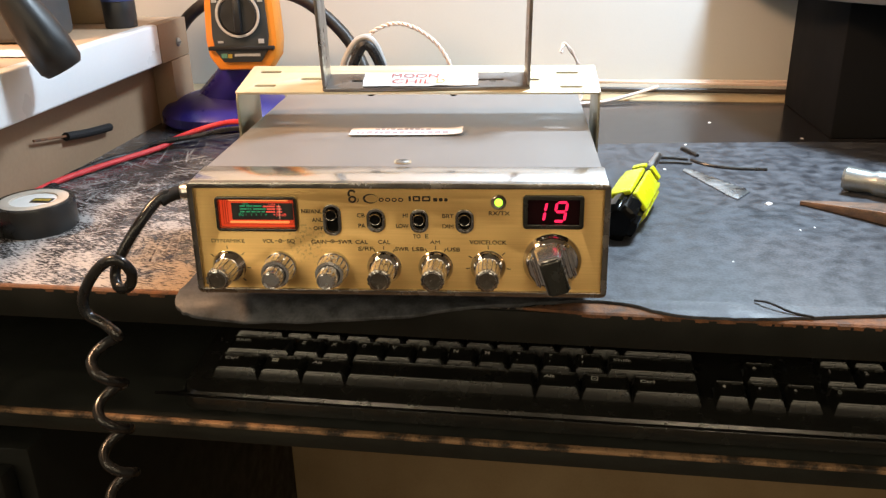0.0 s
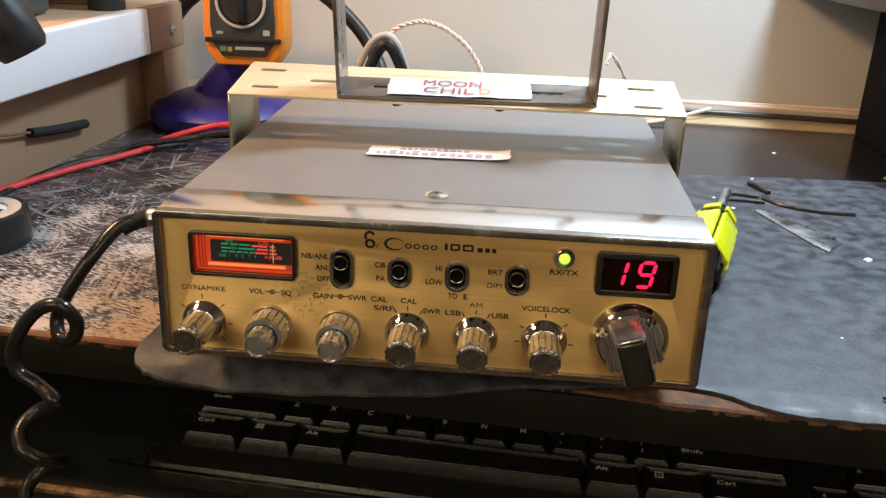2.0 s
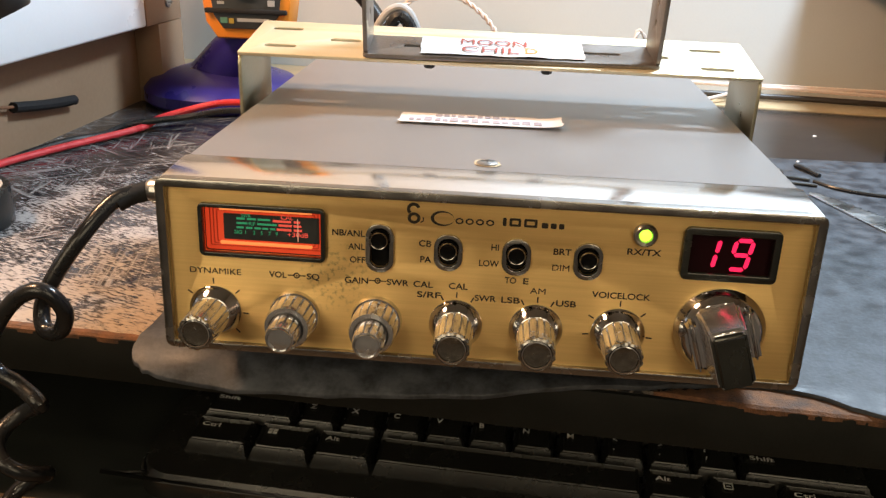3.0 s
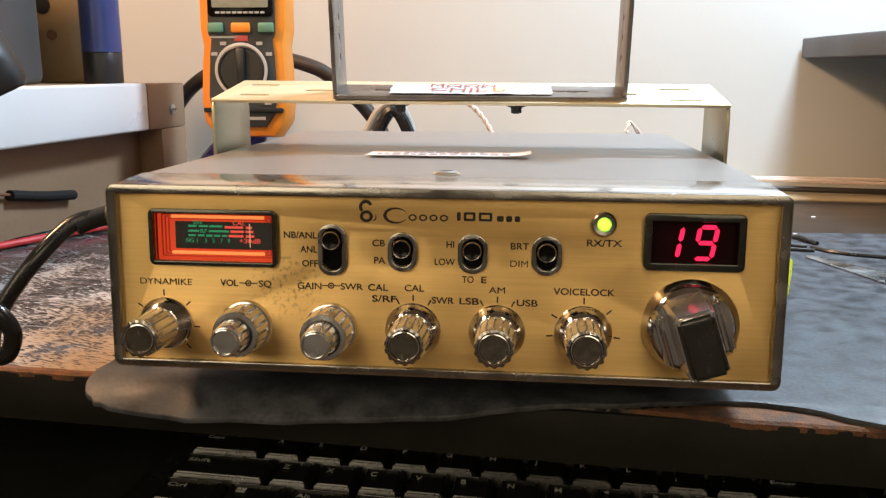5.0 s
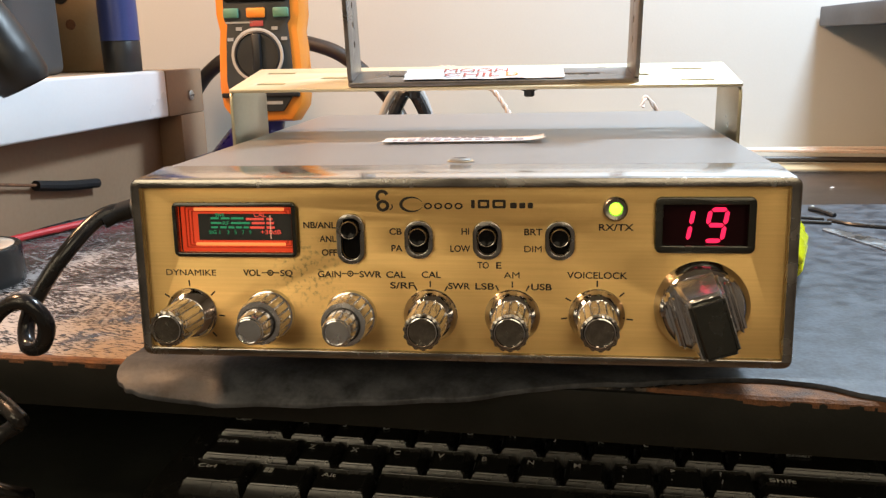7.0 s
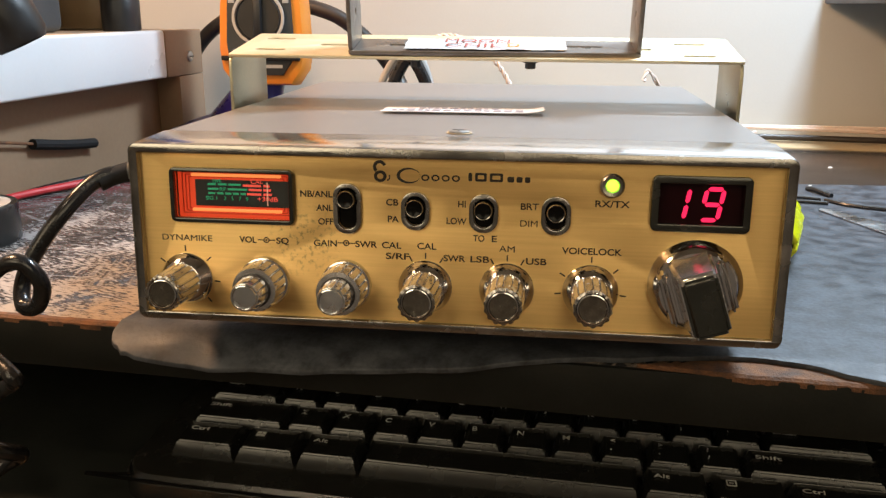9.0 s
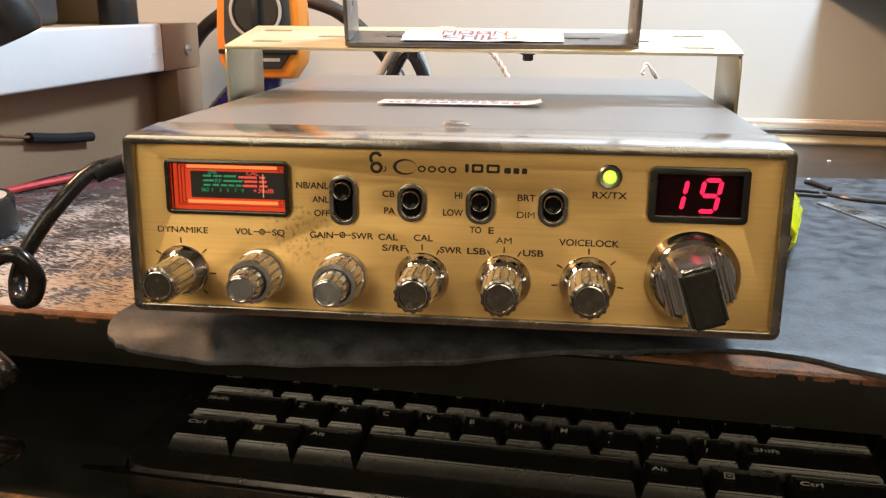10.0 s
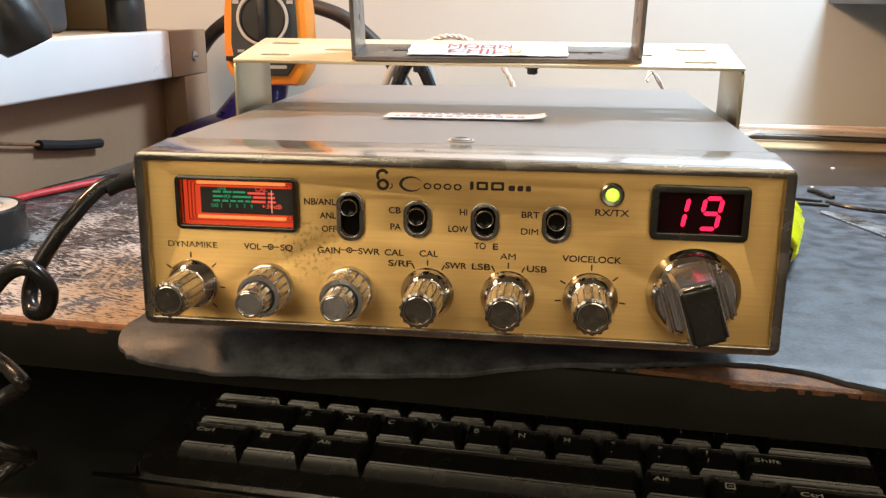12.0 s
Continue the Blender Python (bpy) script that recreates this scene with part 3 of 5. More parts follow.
# ---- rubber mat ----
def mat_outline(n=26):
    """Cut by hand: rounded front left corner, wavy front, straight back. In the radio's frame."""
    rnd = random.Random(8)
    front = [(-0.1225, 0.036), (-0.124, 0.022), (-0.121, 0.014), (-0.112, 0.009), (-0.090, 0.006), (-0.060, 0.005), (-0.020, 0.006), (0.010, 0.009), (0.035, 0.015),
             (0.060, 0.0180), (0.082, 0.0225), (0.104, 0.0235), (0.120, 0.0180), (0.133, 0.0105), (0.150, 0.0065), (0.170, 0.0060), (0.192, 0.0075), (0.240, 0.0132), (0.300, 0.017), (0.380, 0.020)]
    pts = [(p.x, p.y) for p in smooth_path([(x, y, 0) for x, y in front], 4)]
    pts = [(x + rnd.uniform(-3e-4, 3e-4), y + rnd.uniform(-6e-4, 6e-4)) for x, y in pts]
    back = [(0.40, 0.318), (0.355, 0.326), (0.30, 0.328), (0.22, 0.326), (0.14, 0.322), (0.06, 0.318), (-0.08, 0.312), (-0.118, 0.312)]
    return pts + back


mat = thing("rubber_mat", at(0, 0, -0.018), "scuffed blue-black rubber mat cut by hand, lying on the desk", "mat")
bm = flat([mat_outline()], 0.0018, pose(0, 0, 0.0002), 0.0003)
for v in bm.verts:
    # the free lip hangs over the edge of the desk
    over = 0.021 - (v.co.y + 0.061 * v.co.x)
    if over > 0:
        droop = 1.0 if v.co.x < 0.10 else 0.35
        v.co.z -= droop * (0.10 * over + 14.0 * over * over)
        v.co.y += 0.2 * over
part("sheet", bm, "mat", mat)


# ---- the radio ----
radio = thing("radio", on_radio(0, 0, 0), "gold-fronted two-way radio with lit red display and grey cover", "radio")
TILT_TOP = 0.048


ALONG_X = Matrix(((0, 0, 1, -0.0985), (1, 0, 0, 0), (0, 1, 0, 0), (0, 0, 0, 1)))


def chassis():
    """Seen from the side: a shallow step under the chrome strip, then the top rising to the back."""
    side = [(0.0068, 0.0010), (0.2220, 0.0117), (0.2220, 0.0677), (0.0230, 0.0580), (0.0228, 0.0566), (0.0068, 0.0550)]
    return flat([side], 0.1970, ALONG_X, 0.0003)


part("cover", chassis(), "cover", radio, "grey textured sheet-metal cover")
bm = flat([rounded(-0.1004, 0.1004, 0.0, 0.0560, 0.0022), rounded(-0.0984, 0.0984, 0.0016, 0.0541, 0.0008)], 0.0112, plane_of(0, 0, 0.0095), 0.0005)
part("bezel", bm, "bezel", radio, "dulled chrome frame round the front")
bm = boxed(-0.0998, 0.0998, -0.0012, 0.0225, 0.0552, 0.0562, bev=0.0004)
for v in bm.verts:
    v.co.z += 0.095 * max(0.0, v.co.y)
part("chrome_strip", bm, "strip", radio, "scratched bright chrome strip along the top front")

# the panel, with holes for the switches and the windows
SWITCHES = ((-0.0310, 0.0377, 0.0151), (-0.0098, 0.0376, 0.0112), (0.0111, 0.0375, 0.0112), (0.0328, 0.0375, 0.0112))
holes = [rounded(x - 0.0030, x + 0.0030, z - h / 2 + 0.001, z + h / 2 - 0.001, 0.0028) for x, z, h in SWITCHES]
holes += [rounded(-0.0866, -0.0491, 0.0331, 0.0480, 0.0008), rounded(0.0620, 0.0872, 0.0358, 0.0490, 0.0006)]
bm = flat([rounded(-0.0985, 0.0985, 0.0015, 0.0542, 0.0006), *holes], 0.0012, plane_of(0, 0, 0.0012), 0.0001)
uv = bm.loops.layers.uv.new("grain")
for f in bm.faces:
    for lp in f.loops:
        lp[uv].uv = (lp.vert.co.z * 10, lp.vert.co.x * 10)
part("front_panel", bm, "gold", radio, "brushed gold metal panel with dark print")

# print
CAP = 0.00195
PRINT = (("DYNAMIKE", -0.0918, -0.0752, 0.0256), ("VOL", -0.0662, -0.0606, 0.0257), ("SQ", -0.0541, -0.0501, 0.0257), ("GAIN", -0.0420, -0.0346, 0.0255),
         ("SWR", -0.0287, -0.0218, 0.0256), ("CAL", -0.0203, -0.0142, 0.0256), ("CAL", -0.0092, -0.0033, 0.0257), ("S/RF", -0.0191, -0.0117, 0.0222), ("SWR", -0.0010, 0.0057, 0.0222),
         ("LSB", 0.0073, 0.0131, 0.0222), ("AM", 0.0160, 0.0208, 0.0258), ("USB", 0.0243, 0.0305, 0.0222), ("VOICELOCK", 0.0350, 0.0528, 0.0260), ("TO", 0.0080, 0.0115, 0.0288), ("E", 0.0137, 0.0153, 0.0288),
         ("HI", 0.0033, 0.0056, 0.0392), ("LOW", -0.0002, 0.0059, 0.0339), ("CB", -0.0189, -0.0151, 0.0391), ("PA", -0.0184, -0.0150, 0.0339), ("BRT", 0.0222, 0.0276, 0.0391), ("DIM", 0.0222, 0.0274, 0.0339),
         ("NB/ANL", -0.0459, -0.0357, 0.0410), ("ANL", -0.0409, -0.0357, 0.0367), ("OFF", -0.0404, -0.0356, 0.0324), ("RX/TX", 0.0442, 0.0543, 0.0406))
for text, x0, x1, z in PRINT:
    part("lettering", lettering(text, CAP, plane_of(x0, z, -0.0000), x1 - x0, bold=0.0 if "M" in text else 0.016), "ink", radio, "", 0)
for x in (-0.05735, -0.0316):
    bm = flat([circle(0, 0, 0.0010, 16), circle(0, 0, 0.0006, 16)], 0.0001, plane_of(x, 0.0267, -0.0))
    bm = merge(bm, flat([circle(0, 0, 0.00035, 10)], 0.0001, plane_of(x, 0.0267)), boxed(x - 0.0028, x - 0.001, -0.0001, 0, 0.02655, 0.02685), boxed(x + 0.001, x + 0.0028, -0.0001, 0, 0.02655, 0.02685))
    part("shaft_symbol", bm, "ink", radio, "", 0)


def emblem():
    """A plain hooked mark with a ring under it, and ovals and bars where the maker's word mark stands."""
    bms = []
    hook = [(0.0016 * math.cos(a) + 0.0014, 0.0016 * math.sin(a) + 0.0046, 0) for a in [radians(20 + 16 * k) for k in range(14)]]
    bms.append(tubed([(p[0], p[1], 0) for p in hook], 0.00052, 6, 2))
    bms.append(flat([[(x * 1.1, y) for x, y in circle(0.0014, 0.0018, 0.0018, 20)], [(x * 1.1, y) for x, y in circle(0.0014, 0.0018, 0.0009, 20)]], 0.0001))
    bms.append(tubed([(0.0036, 0.0005, 0), (0.0044, 0.0012, 0), (0.0043, 0.0022, 0)], 0.0002, 6, 3))
    x = 0.0066
    bms.append(flat([[(x + 0.0036 + 0.0036 * c, 0.0022 + 0.0024 * s) for c, s in circle(0, 0, 1, 26)], [(x + 0.0041 + 0.0031 * c, 0.0022 + 0.0019 * s) for c, s in circle(0, 0, 1, 26)]], 0.0001))
    for k in range(4):
        cx = x + 0.0088 + 0.0031 * k
        bms.append(flat([[(cx + 0.00125 * c, 0.0017 + 0.0010 * s) for c, s in circle(0, 0, 1, 18)], [(cx + 0.00075 * c, 0.0017 + 0.00055 * s) for c, s in circle(0, 0, 1, 18)]], 0.0001))
    return merge(*bms)


bm = emblem()
for v in bm.verts:
    v.co.z = min(max(v.co.z, 0.0), 0.0001)
bm.transform(plane_of(-0.0222, 0.0462, -0.0))
part("emblem", bm, "ink", radio, "dark plain maker's mark", 0)
for x0, w, h in ((0.0063, 0.0011, 0.0026), (0.0083, 0.0035, 0.0026), (0.0127, 0.0040, 0.0026), (0.0180, 0.0020, 0.0017), (0.0207, 0.0018, 0.0017), (0.0232, 0.0016, 0.0017)):
    r = 0.00045
    outer = rounded(x0, x0 + w, 0, h, r)
    inner = [rounded(x0 + 0.0008, x0 + w - 0.0008, 0.0007, h - 0.0007, 0.0002)] if w > 0.0017 and h > 0.0020 else []
    part("model_mark", flat([outer, *inner], 0.0001, plane_of(0, 0.0472)), "ink", radio, "", 0)


def tick(cx, cz, angle, r0, r1):
    bm = boxed(r0, r1, -0.0001, 0, -0.00022, 0.00022)
    bm.transform(pose(cx, 0, cz, 0, -angle, 0))
    return bm


KNOBS = ((-0.0840, 0.0132, "single"), (-0.0582, 0.0133, "dual"), (-0.0318, 0.0133, "dual"), (-0.0066, 0.0138, "single"), (0.0186, 0.0140, "single"), (0.0440, 0.0145, "single"))
TICKS = ((145, 92, 42, -4, -45), (), (), (118, 90, 60), (118, 90, 62), (150, 90, 42, -6, 186))
for (cx, cz, kind), angles in zip(KNOBS, TICKS):
    for a in angles:
        part("tick_mark", tick(cx, cz, a, 0.0089, 0.0108), "ink", radio, "", 0)


def turned(cx, cz):
    return pose(cx, 0, cz, 90)


def build_knob(cx, cz, kind):
    m = turned(cx, cz)
    single = kind == "single"
    skirt = [(0.0083, -0.0005), (0.0084, 0.0007), (0.0078, 0.0014), (0.0064, 0.0046), (0.0058, 0.0050)] if single else [(0.0081, -0.0005), (0.0082, 0.0007), (0.0078, 0.0016), (0.0066, 0.0020)]
    knob = part("knob", lathe(skirt, m, 40), "chrome", radio, "fluted chrome control knob")
    if single:
        part("fluted_sleeve", lathe([(0.0056, 0.0046), (0.0060, 0.0052), (0.0057, 0.0165), (0.0054, 0.0178), (0.0044, 0.0180)], m, 160, 16, 0.0008, (1, 2)), "satin", knob)
        part("ridged_rim", lathe([(0.0052, 0.0170), (0.0056, 0.0174), (0.0056, 0.0188), (0.0048, 0.0191), (0.0043, 0.0186)], m, 56, 14, 0.0004, (1, 2), hollow=True), "bezel", knob)
        cap = part("end_cap", lathe([(0.0043, 0.0176), (0.0043, 0.0184), (0.0037, 0.0183), (0.0002, 0.0182)], m, 40), "spun", knob, "spun metal end cap")
        part("cap_ring", lathe([(0.0045, 0.0184), (0.0044, 0.0190), (0.0041, 0.0191), (0.0039, 0.0183)], m, 40, hollow=True), "chrome", cap)
    else:
        part("fluted_sleeve", lathe([(0.0068, 0.0018), (0.0074, 0.0022), (0.0072, 0.0098), (0.0068, 0.0110), (0.0050, 0.0113)], m, 180, 18, 0.0009, (1, 2)), "satin", knob)
        part("inner_sleeve", lathe([(0.0050, 0.0112), (0.0051, 0.0120), (0.0047, 0.0178), (0.0043, 0.0192), (0.0037, 0.0194)], m, 140, 14, 0.0008, (1, 2)), "satin", knob)
        part("dark_gap", lathe([(0.0055, 0.01125), (0.0055, 0.01150), (0.0050, 0.0118)], m, 32), "black", knob)
        cap = part("end_cap", lathe([(0.0038, 0.0186), (0.0038, 0.0195), (0.0034, 0.0194), (0.0002, 0.0193)], m, 40), "spun", knob, "spun metal end cap")
        part("cap_ring", lathe([(0.0040, 0.0192), (0.0039, 0.0199), (0.0036, 0.0200), (0.0034, 0.0194)], m, 40, hollow=True), "chrome", cap)


for k in KNOBS:
    build_knob(*k)

# channel selector: a domed chrome dial with a wedge grip
m = turned(0.0745, 0.0180)
dial = part("channel_knob", lathe([(0.0137, -0.0005), (0.0139, 0.0012), (0.0128, 0.0030), (0.0118, 0.0052), (0.0110, 0.0058), (0.0020, 0.0060)], m, 48), "chrome", radio, "large chrome channel selector with a wedge grip")


def wedge(w0, w1, y0, y1, z0, z1, slope):
    bm = bmesh.new()
    box(bm, -1, 1, -1, 1, 0, 1)
    for v in bm.verts:
        top = v.co.z > 0.5
        w = w1 if top else w0
        v.co = Vector((w * (1 if v.co.x > 0 else -1), (y1 - (slope if top else 0)) if v.co.y > 0 else y0, z1 if top else z0))
    bmesh.ops.bevel(bm, geom=bm.edges[:], offset=0.0011, segments=3, affect="EDGES")
    return bm


grip_pose = m @ pose(0, 0, 0, 0, 0, 18)
bm = wedge(0.0064, 0.0054, -0.0108, 0.0108, 0.0045, 0.0186, 0.0030)
bm.transform(grip_pose)
part("grip", bm, "satin", dial)
bm = wedge(0.0052, 0.0050, -0.0104, 0.0072, 0.0176, 0.0196, 0.0004)
bm.transform(grip_pose)
part("grip_face", bm, "smoked", dial, "dark grip face")
for sx in (-1, 1):
    bm = wedge(0.0018, 0.0012, -0.0085, 0.0085, 0.0045, 0.0095, 0.001)
    bm.transform(grip_pose @ pose(sx * 0.0085, 0, 0))
    part("fin", bm, "chrome", dial)

# slide switches
for x, z, h in SWITCHES:
    sw = part("slide_switch", flat([rounded(x - 0.0041, x + 0.0041, z - h / 2, z + h / 2, 0.0038, 8), rounded(x - 0.0032, x + 0.0032, z - h / 2 + 0.0009, z + h / 2 - 0.0009, 0.0030, 8)], 0.0014, plane_of(0, 0, 0.0004), 0.0003), "bezel", radio, "slide switch with a black button")
    part("slot", flat([rounded(x - 0.0031, x + 0.0031, z - h / 2 + 0.001, z + h / 2 - 0.001, 0.0028, 8)], 0.0004, plane_of(0, 0, 0.0022)), "gloss_black", sw)
    bz = z + (h / 2 - 0.0045)
    part("button", lathe([(0.0027, 0.0), (0.0027, 0.0042), (0.0023, 0.0048), (0.0018, 0.0046), (0.0003, 0.0043)], pose(x, 0.0018, bz, 90), 24), "gloss_black", sw)
    part("button_rim", lathe([(0.0027, 0.0040), (0.0028, 0.0044), (0.0026, 0.0048), (0.0024, 0.0047)], pose(x, 0.0018, bz, 90), 24, hollow=True), "bezel", sw)

# indicator
led = part("indicator_light", lathe([(0.0036, -0.0005), (0.0036, 0.0014), (0.0031, 0.0020), (0.0021, 0.0018), (0.0019, 0.0006)], turned(0.0489, 0.0472), 28), "bezel", radio, "round indicator with a metal rim, glowing green")
part("lens", lathe([(0.0018, 0.0004), (0.0018, 0.0013), (0.0012, 0.0019), (0.0003, 0.0021)], turned(0.0489, 0.0472), 24), "led", led, "lit yellow-green lens")

# channel display
disp = part("channel_display", flat([rounded(0.0608, 0.0884, 0.0345, 0.0503, 0.0014), rounded(0.0622, 0.0870, 0.0360, 0.0488, 0.0006)], 0.0020, plane_of(0, 0, 0.0006), 0.0004), "smoked", radio, "channel window with a lit red number")
part("window", flat([rounded(0.0612, 0.0880, 0.0350, 0.0498, 0.0008)], 0.0006, plane_of(0, 0, 0.0020)), "window", disp)


def segment(x, z, horizontal, length, w=0.00125):
    h = length / 2
    pts = [(-h, 0), (-h + w / 2, w / 2), (h - w / 2, w / 2), (h, 0), (h - w / 2, -w / 2), (-h + w / 2, -w / 2)]
    if not horizontal:
        pts = [(-b, a) for a, b in pts]
    pts = [(a + x + 0.17 * (b + z), b + z) for a, b in pts]
    return flat([pts], 0.0002, plane_of(0.0, 0.0375, 0.00125))


DW, DH = 0.0049, 0.0046
SEG = {"a": (DW / 2, 2 * DH, True), "b": (DW, 1.5 * DH, False), "c": (DW, 0.5 * DH, False), "d": (DW / 2, 0, True), "e": (0, 0.5 * DH, False), "f": (0, 1.5 * DH, False), "g": (DW / 2, DH, True)}
for x0, lit in ((0.0657, "bc"), (0.0754, "abcdfg")):
    for s in lit:
        x, z, hor = SEG[s]
        bm = segment(x, z, hor, (DW if hor else DH) - 0.0005)
        bm.transform(pose(x0 - 0.0006, 0, 0))
        part("digit_segment", bm, "digit", disp, "lit red segment")

# signal meter
meter = part("signal_meter", flat([rounded(-0.0874, -0.0483, 0.0323, 0.0488, 0.0014), rounded(-0.0868, -0.0489, 0.0329, 0.0482, 0.0008)], 0.0022, plane_of(0, 0, 0.0006), 0.0004), "smoked", radio, "signal meter with an orange-red backlight and dark dial")
part("backlight", flat([rounded(-0.0872, -0.0486, 0.0326, 0.0485, 0.0008)], 0.0006, plane_of(0, 0, 0.0044)), "backlight", meter, "glowing orange-red surround")
for k in range(3):
    g = 0.0011 * k
    ring = [rounded(-0.0858 + g, -0.0499 - g, 0.0339 + 0.6 * g, 0.0472 - 0.6 * g, 0.0005), rounded(-0.0855 + g, -0.0502 - g, 0.0342 + 0.6 * g, 0.0469 - 0.6 * g, 0.0004)]
    part("ridge", flat(ring, 0.0003, plane_of(0, 0, 0.0038)), "red_lens", meter)
for z in (0.0352, 0.0464):
    part("lamp_bar", boxed(-0.0825, -0.0530, 0.0028, 0.0038, z - 0.0005, z + 0.0005, bev=0.0003), "backlight_hot", meter, "glowing amber strip")
part("dial_plate", flat([rounded(-0.0810, -0.0506, 0.0366, 0.0450, 0.0002)], 0.0006, plane_of(0, 0, 0.0032)), "meter_face", meter, "dark dial with green and red scales")
for z, xs in ((0.0436, ((-0.0768, -0.0742), (-0.0734, -0.0706), (-0.0700, -0.0660))), (0.0421, ((-0.0768, -0.0734), (-0.0702, -0.0640))), (0.0407, ((-0.0768, -0.0746), (-0.0738, -0.0718), (-0.0711, -0.0692), (-0.0686, -0.0668), (-0.0661, -0.0645)))):
    for a, b in xs:
        part("scale_bar", boxed(a, b, 0.0024, 0.0026, z - 0.0003, z + 0.0003), "scale_green", meter, "", 0)
for z, xs in ((0.0434, ((-0.0652, -0.0594), (-0.0585, -0.0566))), (0.0421, ((-0.0634, -0.0592), (-0.0586, -0.0562))), (0.0407, ((-0.0640, -0.0594), (-0.0586, -0.0560)))):
    for a, b in xs:
        part("scale_bar", boxed(a, b, 0.0024, 0.0026, z - 0.00035, z + 0.00035), "scale_red", meter, "", 0)
for text, x0, x1, z, mt in (("SIG", -0.0776, -0.0752, 0.0386, "scale_green"), ("1", -0.0741, -0.0735, 0.0386, "scale_green"), ("3", -0.0716, -0.0708, 0.0386, "scale_green"), ("5", -0.0692, -0.0684, 0.0386, "scale_green"), ("7", -0.0667, -0.0659, 0.0386, "scale_green"),
                            ("9", -0.0644, -0.0636, 0.0386, "scale_green"), ("+30dB", -0.0606, -0.0540, 0.0386, "scale_red"), ("RF", -0.0729, -0.0708, 0.0415, "scale_green"), ("CAL", -0.0626, -0.0587, 0.0441, "scale_red"), ("SWR", -0.0752, -0.0722, 0.0441, "scale_green")):
    part("lettering", lettering(text, 0.0012 if mt == "scale_green" else 0.0014, plane_of(x0, z, 0.0025), x1 - x0 if len(text) > 1 else None), mt, meter, "", 0)
part("needle", boxed(-0.05735, -0.0571, 0.0020, 0.0023, 0.0372, 0.0446), "needle", meter, "thin pale needle")

# screw, microphone socket and plug, feet
bm = lathe([(0.0036, 0.0), (0.0036, 0.0005), (0.0028, 0.0009), (0.0008, 0.0010)], None, 24)
bm.transform(pose(0.0, 0.0305, 0.0588))
chip_pts = [(0.0058 * (0.7 + 0.45 * abs(noise.noise((k * 0.9, 3.1, 0)))) * math.cos(k * 0.42), 0.0050 * (0.7 + 0.45 * abs(noise.noise((k * 0.9, 7.7, 0)))) * math.sin(k * 0.42)) for k in range(15)]
part("chipped_paint", flat([chip_pts], 0.0002, pose(0.0, 0.0305, 0.0588, 2.75)), "brand_cream", radio, "cream ring of chipped paint")
screw = part("screw", bm, "steel", radio, "steel cover screw with chipped paint")
part("cross_slot", merge(boxed(-0.002, 0.002, 0.0302, 0.0308, 0.0593, 0.0599), boxed(-0.0003, 0.0003, 0.0285, 0.0325, 0.0593, 0.0599)), "black", screw)
bm = lathe([(0.0046, 0.0), (0.0046, 0.0050), (0.0037, 0.0055), (0.0037, 0.0080), (0.0044, 0.0085), (0.0044, 0.0165), (0.0038, 0.0177), (0.0031, 0.0190)], pose(-0.0985, 0.030, 0.0430, 0, -90), 28)
plug = part("microphone_plug", bm, "steel", radio, "screwed metal microphone plug")
for a in range(0, 360, 72):
    bm = boxed(0.0042, 0.0047, -0.0009, 0.0009, 0.0090, 0.0160)
    bm.transform(pose(-0.0985, 0.030, 0.0430, 0, -90) @ pose(0, 0, 0, 0, 0, a))
    part("grip_ridge", bm, "bezel", plug)
for x, y in ((-0.075, 0.075), (0.075, 0.075), (-0.08, 0.20), (0.08, 0.20)):
    bm = lathe([(0.008, -0.0130 + TILT_TOP * y), (0.0085, -0.010 + TILT_TOP * y), (0.008, 0.002 + TILT_TOP * y)], pose(x, y, 0), 20)
    part("foot", bm, "rubber", radio)


# ---- mounting bracket of the radio ----
bracket = thing("mounting_bracket", on_radio(-0.0003, 0.0979, 0.0815, 12.0, 0.27, 0.33), "gold zinc-plated mounting bracket with slots, standing over the radio", "bracket")


def slot(cx, cy, l=0.0136, w=0.0040):
    return rounded(cx - l / 2, cx + l / 2, cy - w / 2, cy + w / 2, w / 2 - 0.0001)


slots = [slot(-0.0915, 0.0335), slot(-0.0895, 0.0105), slot(0.0875, 0.0315), slot(0.0885, 0.0085), slot(-0.0640, 0.0215), slot(0.0640, 0.0200), slot(0.0, 0.0215)]
part("plate", flat([rounded(-0.1045, 0.1045, 0.0, 0.0440, 0.001, 3), *slots], 0.0014, None, 0.0002), "zinc", bracket, "slotted gold plate")
# arms of the same sheet take the darker zinc, their shade painted in
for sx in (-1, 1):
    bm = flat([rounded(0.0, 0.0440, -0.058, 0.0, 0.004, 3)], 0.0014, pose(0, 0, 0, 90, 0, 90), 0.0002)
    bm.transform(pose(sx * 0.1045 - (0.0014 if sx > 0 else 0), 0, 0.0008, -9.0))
    part("side_arm", bm, "zinc_shade", bracket)
for x in (-0.0277, 0.0210):
    part("nut", lathe([(0.0040, 0), (0.0040, -0.0030), (0.0022, -0.0031), (0.0022, -0.0058)], pose(x, 0.014, 0), 6), "black", bracket)

